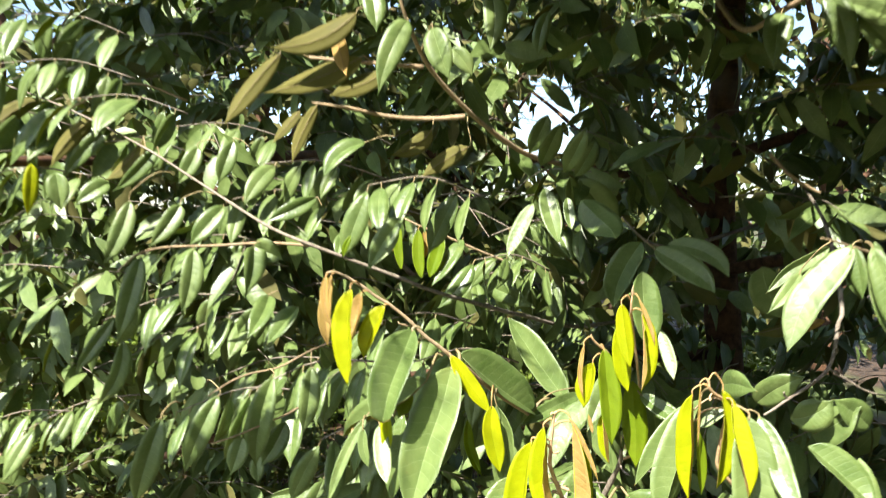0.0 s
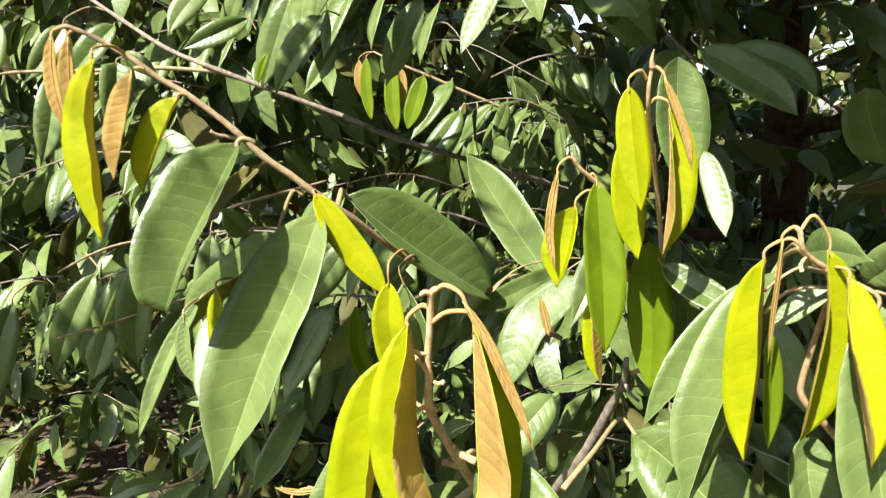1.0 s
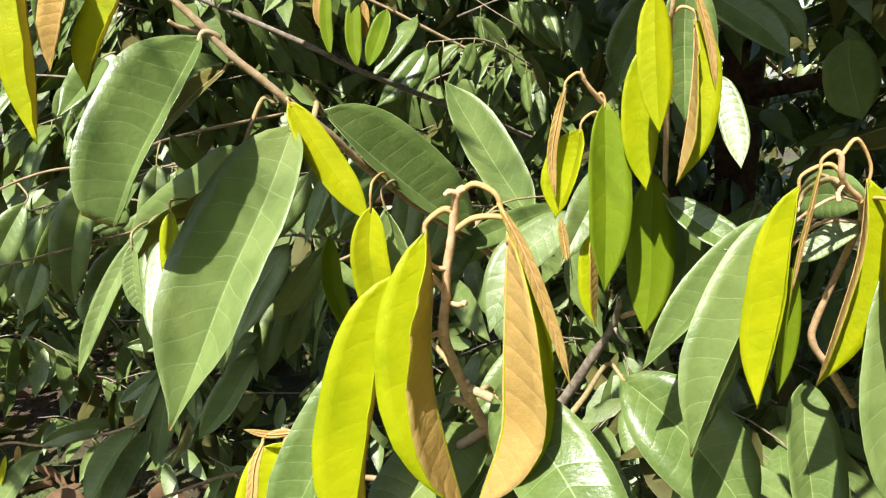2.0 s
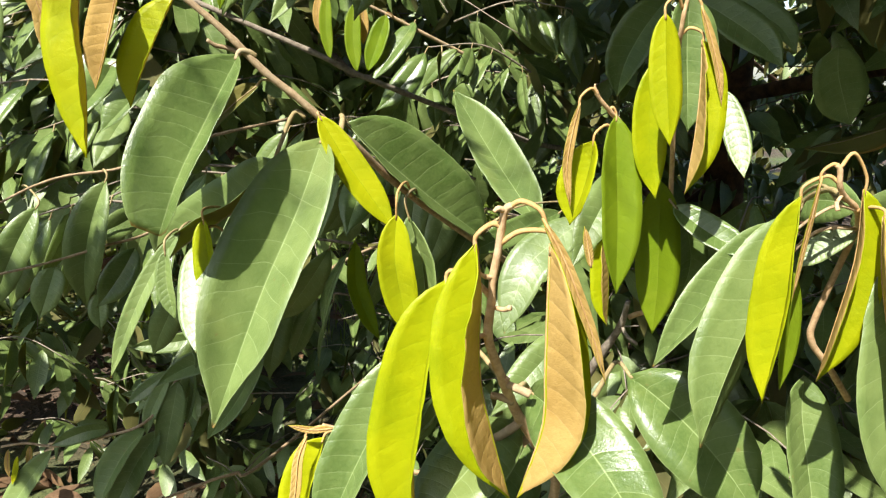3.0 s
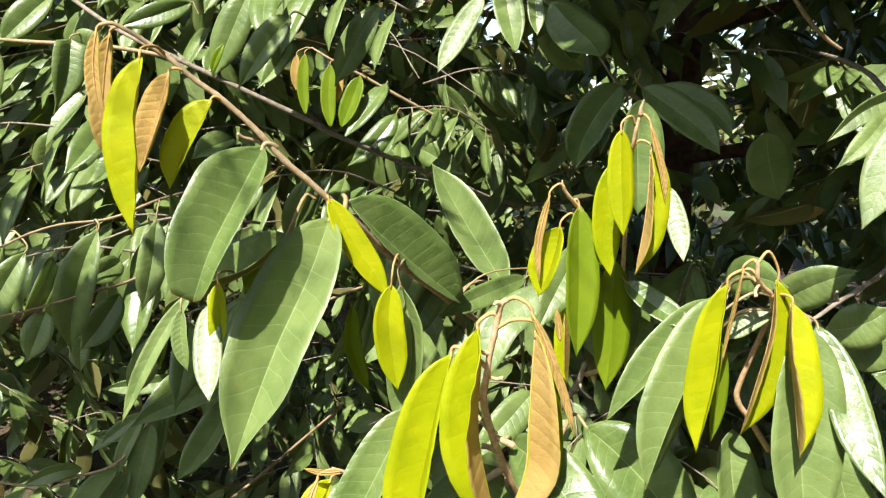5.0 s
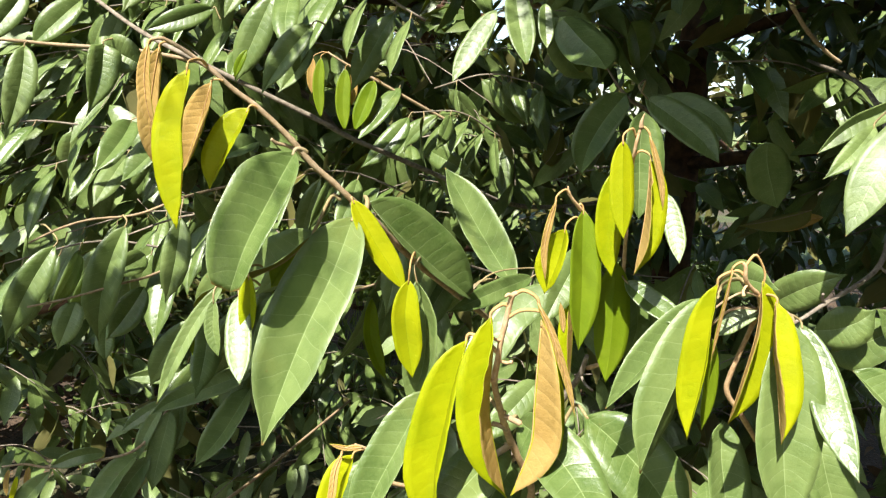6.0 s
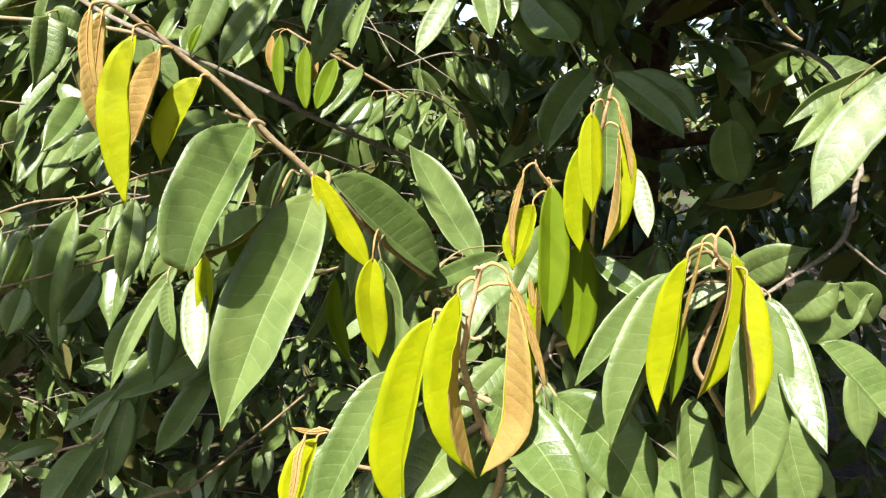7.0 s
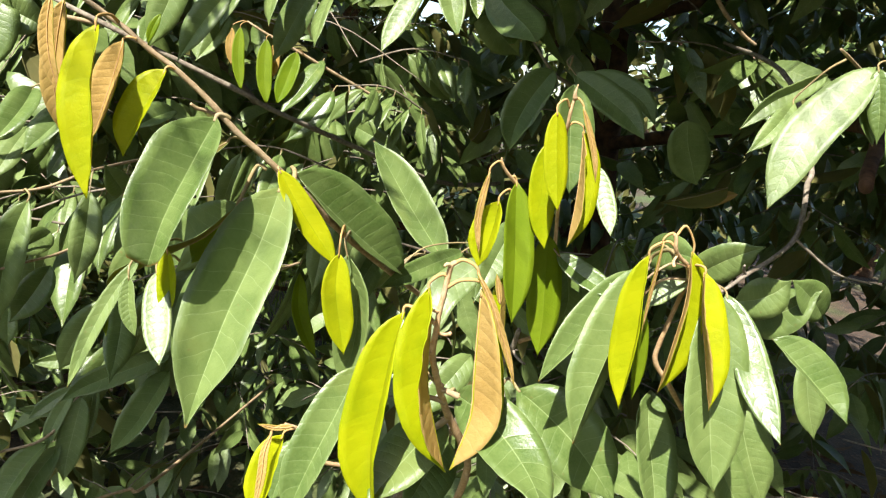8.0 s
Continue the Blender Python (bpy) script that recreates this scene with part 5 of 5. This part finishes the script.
leaf(dark_branch, "mature", (-0.745, 1.820, 1.706), (-0.833, 1.800, 1.600), 0.057, 158, (18, 29), bow=0.06, sweep=-0.032, broad=1.03, hold=(-0.730, 1.800, 1.681), lift=0.2)
leaf(dark_branch, "mature", (-0.702, 1.800, 1.679), (-0.807, 1.780, 1.570), 0.041, 21, (21, 27), bow=0.06, sweep=0.047, broad=0.78, hold=(-0.687, 1.780, 1.658), lift=0.2)
leaf(dark_branch, "young", (-0.958, 1.700, 1.634), (-0.971, 1.700, 1.506), 0.035, 43, (9, 10), bow=0.06, sweep=-0.001, broad=0.82)
leaf(dark_branch, "mature", (-0.901, 1.700, 1.612), (-0.890, 1.700, 1.525), 0.053, 22, (20, 24), bow=0.06, sweep=0.015, broad=0.89)
leaf(dark_branch, "mature", (-0.799, 1.750, 1.591), (-0.856, 1.700, 1.536), 0.049, 4, (20, 24), bow=0.06, sweep=-0.024, broad=0.85)
leaf(dark_branch, "mature", (-1.074, 1.950, 1.824), (-1.199, 1.900, 1.684), 0.050, -160, (23, 24), bow=0.06, sweep=0.146, broad=1.02, hold=(-1.089, 1.950, 1.832), lift=0.2)
leaf(dark_branch, "mature", (-1.052, 2.100, 1.952), (-1.210, 2.100, 1.880), 0.051, 18, (22, 27), bow=0.06, sweep=-0.034, broad=0.85)
leaf(dark_branch, "mature", (-0.516, 1.360, 1.127), (-0.556, 1.330, 0.969), 0.055, 28, (25, 23), bow=0.06, sweep=-0.031, hold=(-0.503, 1.420, 1.141), lift=0.2)
leaf(dark_branch, "mature", (-0.391, 1.600, 1.305), (-0.442, 1.600, 1.248), 0.041, 9, (21, 26), bow=0.06, sweep=-0.054, broad=0.91)
leaf(dark_branch, "mature", (-0.671, 1.500, 1.299), (-0.736, 1.460, 1.189), 0.033, 19, (25, 25), bow=0.06, sweep=0.005, broad=1.04)
leaf(dark_branch, "mature", (-0.631, 1.450, 1.261), (-0.676, 1.420, 1.131), 0.041, 36, (19, 26), bow=0.06, sweep=0.117, broad=0.94)
leaf(dark_branch, "mature", (-0.303, 1.800, 1.559), (-0.417, 1.750, 1.500), 0.045, 8, (19, 28), bow=0.06, sweep=0.014, hold=(-0.289, 1.800, 1.539), lift=0.1)
leaf(dark_branch, "mature", (-0.192, 1.900, 1.707), (-0.295, 1.850, 1.608), 0.058, -23, (20, 23), bow=0.06, sweep=-0.128, broad=0.97, hold=(-0.116, 1.900, 1.723), lift=0.1)
# overhanging twig with backlit leaves
hanging_twig = stem("twig", [(-0.075, 1.420, 1.966), (-0.056, 1.450, 1.902), (-0.014, 1.520, 1.824), (0.069, 1.600, 1.746), (0.162, 1.700, 1.689), (0.253, 1.800, 1.658), (0.482, 2.100, 1.641)], 0.0032, 0.0073, SHOOT, tree, "brown overhanging twig")
hanging_side = stem("twig", [(-0.265, 1.550, 1.755), (-0.185, 1.570, 1.746), (-0.103, 1.600, 1.733), (-0.018, 1.620, 1.731), (0.063, 1.620, 1.736)], 0.0030, 0.0056, SHOOT, tree)
hanging_side = stem("twig", [(-0.260, 1.500, 1.839), (-0.174, 1.500, 1.831), (-0.094, 1.500, 1.825), (-0.026, 1.520, 1.824)], 0.0029, 0.0046, SHOOT, tree)
leaf(hanging_twig, "mature", (-0.053, 1.440, 1.899), (-0.108, 1.400, 1.743), 0.051, 18, (6, 13), bow=0.06, sweep=-0.061, broad=0.79, hold=(-0.056, 1.450, 1.902), lift=0.1)
leaf(hanging_twig, "mature", (-0.126, 1.440, 1.956), (-0.113, 1.420, 1.868), 0.047, 15, (12, 12), bow=0.06, sweep=0.013, broad=0.83)
leaf(hanging_twig, "mature", (-0.006, 1.460, 1.889), (0.029, 1.440, 1.782), 0.056, -10, (21, 15), bow=0.06, sweep=-0.006, broad=0.92, hold=(-0.030, 1.490, 1.848), lift=0.1)
leaf(hanging_twig, "mature", (0.032, 1.550, 1.870), (0.077, 1.550, 1.811), 0.040, 1, (18, 17), bow=0.06, sweep=0.054, broad=0.94)
leaf(hanging_twig, "mature", (-0.313, 1.480, 1.843), (-0.411, 1.420, 1.689), 0.045, 169, (20, 20), bow=0.06, sweep=0.06, hold=(-0.260, 1.500, 1.839), lift=0.1)
leaf(hanging_twig, "mature", (-0.155, 1.450, 1.916), (-0.320, 1.400, 1.836), 0.051, 172, (8, 9), bow=0.06, sweep=-0.095, broad=0.88, hold=(-0.077, 1.440, 1.918), lift=0.1)
leaf(hanging_twig, "mature", (-0.148, 1.480, 1.835), (-0.332, 1.420, 1.752), 0.054, 168, (7, 11), bow=0.06, sweep=-0.014, broad=0.82, hold=(-0.128, 1.500, 1.827), lift=0.1)
leaf(hanging_twig, "mature", (-0.094, 1.500, 1.811), (-0.211, 1.450, 1.752), 0.045, 166, (12, 8), bow=0.06, sweep=0.008, broad=1.04, hold=(-0.082, 1.500, 1.825), lift=0.1)
leaf(hanging_twig, "young", (-0.203, 1.480, 1.896), (-0.177, 1.460, 1.792), 0.034, 176, (8, 10), bow=0.06, sweep=0.023, broad=0.94, hold=(-0.197, 1.500, 1.834), lift=0.1)
leaf(hanging_twig, "mature", (-0.253, 1.550, 1.750), (-0.297, 1.500, 1.622), 0.031, -170, (11, 6), bow=0.06, sweep=0.039, broad=0.85, hold=(-0.253, 1.550, 1.752), lift=0.1)
leaf(hanging_twig, "mature", (-0.300, 1.600, 1.745), (-0.350, 1.550, 1.667), 0.026, 166, (11, 9), bow=0.06, sweep=0.039, broad=0.81)
leaf(hanging_twig, "mature", (-0.011, 1.600, 1.703), (-0.103, 1.600, 1.648), 0.040, 176, (6, 7), bow=0.06, sweep=-0.102, broad=0.84, hold=(-0.005, 1.620, 1.731), lift=0.1)
leaf(hanging_twig, "mature", (0.069, 1.600, 1.667), (-0.035, 1.600, 1.599), 0.041, 172, (8, 11), bow=0.06, sweep=0.037, broad=0.89, hold=(0.069, 1.620, 1.736), lift=0.1)
leaf(hanging_twig, "mature", (0.109, 1.500, 1.979), (0.108, 1.460, 1.840), 0.050, 9, (9, 10), bow=0.06, sweep=0.064, broad=0.92)
leaf(hanging_twig, "mature", (0.244, 1.600, 1.962), (0.221, 1.600, 1.861), 0.036, -12, (13, 6), bow=0.06, sweep=-0.053, broad=1.02)
leaf_along(hanging_twig, "mature", [(0.1709, 1.2140, 1.5363), (0.1538, 1.2047, 1.5059), (0.1382, 1.1953, 1.4745), (0.1256, 1.1860, 1.4475)], 0.0272, -5, 19, label="pale leaf catching the sun")
leaf_along(hanging_twig, "mature", [(0.1879, 1.2000, 1.5611), (0.1923, 1.1833, 1.5309), (0.1978, 1.1667, 1.5028), (0.2038, 1.1500, 1.4743)], 0.0347, (11, 15), (9, 39), blunt=0.2, label="heart-shaped green leaf")
leaf_along(hanging_twig, "mature", [(0.2215, 1.1800, 1.5448), (0.2230, 1.1675, 1.5191), (0.2252, 1.1550, 1.4939)], 0.0192, (11, 7), 16)
leaf_along(hanging_twig, "mature", [(0.2564, 1.2500, 1.5419), (0.2779, 1.2233, 1.5153), (0.2937, 1.1967, 1.4968), (0.2998, 1.1700, 1.4795)], 0.0550, (-24, -16), (-4, -2))
leaf_along(hanging_twig, "mature", [(0.2750, 1.2400, 1.5165), (0.2808, 1.2300, 1.4965), (0.2836, 1.2200, 1.4778)], 0.0249, (-7, -3), 16, blunt=0.5)
leaf_along(hanging_twig, "mature", [(0.2931, 2.1000, 1.4991), (0.2668, 2.1500, 1.4532), (0.2328, 2.2000, 1.3866)], 0.0462, 16, (8, 16))
leaf_along(hanging_twig, "mature", [(0.2733, 2.1000, 1.3780), (0.3462, 2.1250, 1.3732), (0.4253, 2.1500, 1.3388)], 0.0457, (19, 11), 16)
right_twig = stem("twig", [(0.641, 1.800, 2.111), (0.660, 1.600, 1.926), (0.688, 1.450, 1.925), (0.747, 1.400, 1.957), (0.841, 1.350, 1.961)], 0.0068, 0.0050, SHOOT, tree)
leaf(right_twig, "mature", (0.666, 1.420, 1.907), (0.645, 1.400, 1.793), 0.055, -25, (18, 14), bow=0.06, sweep=-0.024, broad=0.6, hold=(0.688, 1.450, 1.925), lift=0.1, label="heart-shaped green leaf")
leaf(right_twig, "mature", (0.697, 1.320, 1.922), (0.732, 1.300, 1.768), 0.050, -30, (20, 10), bow=0.06, sweep=0.064, broad=0.85)
leaf(right_twig, "mature", (0.746, 1.300, 1.868), (0.816, 1.300, 1.796), 0.044, -20, (13, 17), bow=0.06, sweep=0.042, broad=0.97)
leaf(right_twig, "mature", (0.716, 1.300, 1.892), (0.842, 1.280, 1.806), 0.043, -1, (19, 19), bow=0.06, sweep=0.087, broad=0.85)
leaf(right_twig, "mature", (0.818, 1.300, 1.757), (0.726, 1.300, 1.743), 0.023, 175, (21, 14), bow=0.06, sweep=0.011)
leaf(right_twig, "mature", (0.578, 1.500, 1.845), (0.645, 1.500, 1.867), 0.034, -3, (18, 10), bow=0.06, sweep=-0.011, broad=0.81)
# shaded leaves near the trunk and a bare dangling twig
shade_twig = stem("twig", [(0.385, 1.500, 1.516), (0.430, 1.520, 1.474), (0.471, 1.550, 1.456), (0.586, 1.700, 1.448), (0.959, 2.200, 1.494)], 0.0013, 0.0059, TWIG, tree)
bare_twig = stem("twig", [(0.730, 1.600, 1.654), (0.770, 1.600, 1.612), (0.821, 1.620, 1.586), (0.853, 1.620, 1.570)], 0.0039, 0.0030, SHOOT, tree, "bare brown dangling twig")
leaf_along(shade_twig, "mature", [(0.3953, 1.3000, 1.4582), (0.4320, 1.2867, 1.4368), (0.4697, 1.2733, 1.4114), (0.4936, 1.2600, 1.3835)], 0.0469, 2, (17, 13), hold=(0.4224, 1.4000, 1.4687), label="large dark leaf in deep shade")
leaf_along(shade_twig, "mature", [(0.4585, 1.4200, 1.4627), (0.5045, 1.4000, 1.4549), (0.5385, 1.3800, 1.4339), (0.5547, 1.3600, 1.4028)], 0.0425, (13, 9), (22, 10))
leaf_along(shade_twig, "mature", [(0.6539, 1.4500, 1.4169), (0.6645, 1.4567, 1.3817), (0.6830, 1.4633, 1.3462), (0.7023, 1.4700, 1.3126)], 0.0723, (-17, -29), (10, 18))
leaf_along(shade_twig, "mature", [(0.4054, 1.4200, 1.4657), (0.3752, 1.4133, 1.4213), (0.3553, 1.4067, 1.3778), (0.3485, 1.4000, 1.3398)], 0.0665, (20, 4), (39, 59))
leaf(shade_twig, "mature", (0.420, 2.000, 1.312), (0.466, 2.090, 1.413), 0.046, -168, (12, 27), bow=0.06, sweep=0.088, broad=0.79)
leaf(shade_twig, "mature", (0.781, 1.500, 1.311), (0.653, 1.490, 1.274), 0.058, 113, (14, 29), bow=0.06, sweep=0.035, broad=0.8)
leaf(shade_twig, "mature", (0.341, 1.750, 1.608), (0.451, 1.790, 1.503), 0.084, -4, (16, 24), bow=0.06, sweep=-0.05)
leaf(shade_twig, "mature", (0.310, 1.700, 1.608), (0.327, 1.790, 1.553), 0.037, 5, (19, 17), bow=0.06, sweep=0.005, broad=0.99)
leaf(shade_twig, "mature", (0.424, 1.850, 1.564), (0.446, 1.940, 1.511), 0.067, -0, (16, 19), bow=0.06, sweep=-0.013, broad=0.83)
leaf(shade_twig, "mature", (0.514, 1.800, 1.623), (0.574, 1.890, 1.539), 0.081, 18, (17, 19), bow=0.06, sweep=0.014, broad=0.83)
leaf(shade_twig, "young", (0.835, 1.550, 1.296), (0.743, 1.530, 1.264), 0.026, 170, (14, 18), bow=0.05, sweep=0.04, label="copper-yellow leaf in a fleck of sun")
# dark leaves below the thin place in the crown
leaf(shade_twig, "mature", (0.327, 1.600, 1.706), (0.289, 1.670, 1.613), 0.047, -15, (15, 20), bow=0.06, sweep=0.03)
leaf(shade_twig, "mature", (0.274, 1.620, 1.721), (0.239, 1.690, 1.629), 0.046, 13, (15, 20), bow=0.06, sweep=-0.02)
leaf(shade_twig, "mature", (0.362, 1.660, 1.689), (0.321, 1.710, 1.606), 0.042, -6, (15, 20), bow=0.06, sweep=0.02)
leaf(shade_twig, "mature", (0.257, 1.700, 1.752), (0.218, 1.750, 1.664), 0.047, -0, (15, 20), bow=0.06, sweep=0.02)


# ---- behind the tree ----
def background_tree(x, y, height, spread, count, seed):
    """A tree farther off: a tapered trunk with limbs and a crown of clumped leaves."""
    r = np.random.default_rng(seed)
    thing = tagged(new("background_tree"), "leafy green tree, beyond the near foliage or added unseen round the path", "tree", group="trees beyond")
    thing.location = (x, y, 0)
    stem("trunk", [(0, 0, -0.05), (0.06, 0.02, height * 0.25), (-0.05, 0.05, height * 0.55), (0.03, 0, height * 0.85)], 0.14, 0.04, BARK, thing, "", 6, 10, 0.08)
    mass = Mass(5)
    clumps = []
    for _ in range(46):
        a, q = r.uniform(0, 2 * math.pi), math.sqrt(r.random())
        h = r.uniform(0.10, 1.0)
        wide = spread * (0.55 + 0.45 * math.sin(math.pi * min(1, h * 1.1)))
        clumps.append(np.array((math.cos(a) * q * wide, math.sin(a) * q * wide, height * h)))
    for c in clumps[:9]:
        stem("limb", [(0, 0, max(0.3, c[2] * 0.6)), tuple(c * (0.5, 0.5, 0.82)), tuple(c)], 0.035, 0.012, BARK, thing, "", 5, 7, 0.08)
    for i in range(count):
        c = clumps[i % len(clumps)] + r.normal(0, 0.27, 3)
        way = np.array((r.normal(0, 0.7), r.normal(0, 0.7), -0.6 + r.normal(0, 0.5)))
        way /= np.linalg.norm(way)
        length = r.uniform(0.14, 0.26)
        if thin(c + np.array((x, y, 0))):
            continue
        mass.add(c, c + way * length, length * 0.42, r.uniform(-180, 180), 15)
    mass.build("crown", SIDES["mass"], thing)
    return thing


for i, (x, y, h, s) in enumerate(((-4.4, 7.0, 4.4, 1.9), (-1.7, 6.6, 4.2, 1.9), (0.1, 7.6, 5.0, 2.0), (2.0, 8.6, 5.2, 2.0), (3.6, 6.8, 5.2, 2.1), (6.2, 7.2, 5.0, 2.0), (-7.2, 8.0, 4.6, 2.2), (-0.3, 9.4, 5.4, 2.4))):
    background_tree(x, y, h, s, 3800 if 0 <= x < 4 else 5600, 3 + i)
# unseen trees, added round the path to keep low sky light out
for i, (x, y, h, s) in enumerate(((2.6, -1.5, 4.2, 1.5), (4.4, 1.2, 4.6, 1.6), (1.6, -5.2, 4.8, 2.0), (-1.8, -7.4, 5.0, 2.1), (-5.4, -6.0, 5.0, 2.1), (-7.6, -1.8, 4.8, 2.0), (-6.6, 2.8, 4.4, 1.9))):
    background_tree(x, y, h, s, 5000, 43 + i)


def shrub(x, y, height, spread, count, seed, sides):
    """A low shrub of many small leaves, coloured by sides."""
    r = np.random.default_rng(seed)
    thing = tagged(new("shrub"), "low shrub growing on the ground, yellow-green or darkened for shade", "shrub", group="shrubs on the ground")
    thing.location = (x, y, 0)
    for i in range(7):
        a = i * 0.9
        tip = (math.cos(a) * spread * 0.6, math.sin(a) * spread * 0.6, height * 0.8)
        stem("stalk", [(0, 0, -0.02), (tip[0] * 0.4, tip[1] * 0.4, height * 0.45), tip], 0.008, 0.003, SHOOT, thing, "", 4, 5, 0.0)
    mass = Mass(5)
    for _ in range(count):
        a, q = r.uniform(0, 2 * math.pi), r.random() ** 0.6
        z = height * math.sqrt(max(0.02, 1 - q * q)) * r.uniform(0.2, 1.05)
        p = np.array((math.cos(a) * q * spread, math.sin(a) * q * spread, z))
        way = np.array((r.normal(0, 0.8), r.normal(0, 0.8), r.normal(-0.1, 0.5)))
        way /= np.linalg.norm(way)
        length = r.uniform(0.045, 0.09)
        mass.add(p, p + way * length, length * 0.45, r.uniform(-180, 180), 15)
    mass.build("leaves", sides, thing)
    return thing


SHRUB_UP = dict(GREEN, deep=(0.13, 0.20, 0.025), pale=(0.20, 0.27, 0.04), glow_amount=0.3, glow=(0.35, 0.42, 0.03))
SHRUB = (leaf_side("shrub_upper", island=True, **SHRUB_UP), leaf_side("shrub_lower", island=True, **dict(SHRUB_UP, spec=0.3)))
# the two nearest take darker leaves: shade put into their colour
for i, (x, y, h, s) in enumerate(((-2.2, 3.4, 0.8, 0.6), (-1.1, 3.6, 0.8, 0.6), (-2.3, 4.6, 0.55, 0.6), (-3.3, 4.9, 0.7, 0.7), (-1.5, 5.2, 0.6, 0.65), (-2.6, 5.9, 0.8, 0.8), (-0.6, 5.6, 0.6, 0.7), (0.6, 5.6, 0.7, 0.7), (-4.3, 5.6, 0.9, 0.9), (1.9, 5.0, 0.7, 0.7))):
    shrub(x, y, h, s, 2200, 20 + i, SIDES["mass"] if y < 4.0 else SHRUB)


DRY = leaf_side("dry_leaf", (0.075, 0.045, 0.024), (0.20, 0.12, 0.06), (0.24, 0.16, 0.09), (0.3, 0.18, 0.06), 0.1, 0.8, 0.2, island=True)


def grass():
    """Short grass on the sunlit ground and fallen leaves under the tree."""
    r = np.random.default_rng(11)
    mass = Mass(5)
    for _ in range(9000):
        p = np.array((r.uniform(-5, 3), r.uniform(3.6, 9.0), 0.0))
        way = np.array((r.normal(0, 0.35), r.normal(0, 0.35), 1.0))
        mass.add(p, p + way * r.uniform(0.06, 0.16), 0.009, r.uniform(-180, 180), 20)
    ob = mass.build("grass", SHRUB, None, "short yellow-green grass on the open ground")
    tagged(ob, category="grass")
    dry = Mass(5)
    for _ in range(1500):
        p = np.array((r.uniform(-3, 2.5), r.uniform(0.5, 5.0), r.uniform(0.01, 0.07)))
        a = r.uniform(0, 6.28)
        way = np.array((math.cos(a), math.sin(a), r.normal(0, 0.2)))
        dry.add(p, p + way * r.uniform(0.08, 0.14), 0.045, r.uniform(-180, 180), r.uniform(0, 35))
    litter = dry.build("leaf_litter", (DRY, DRY), None, "dry copper-brown fallen leaves on the soil")
    tagged(litter, category="leaf litter")


grass()
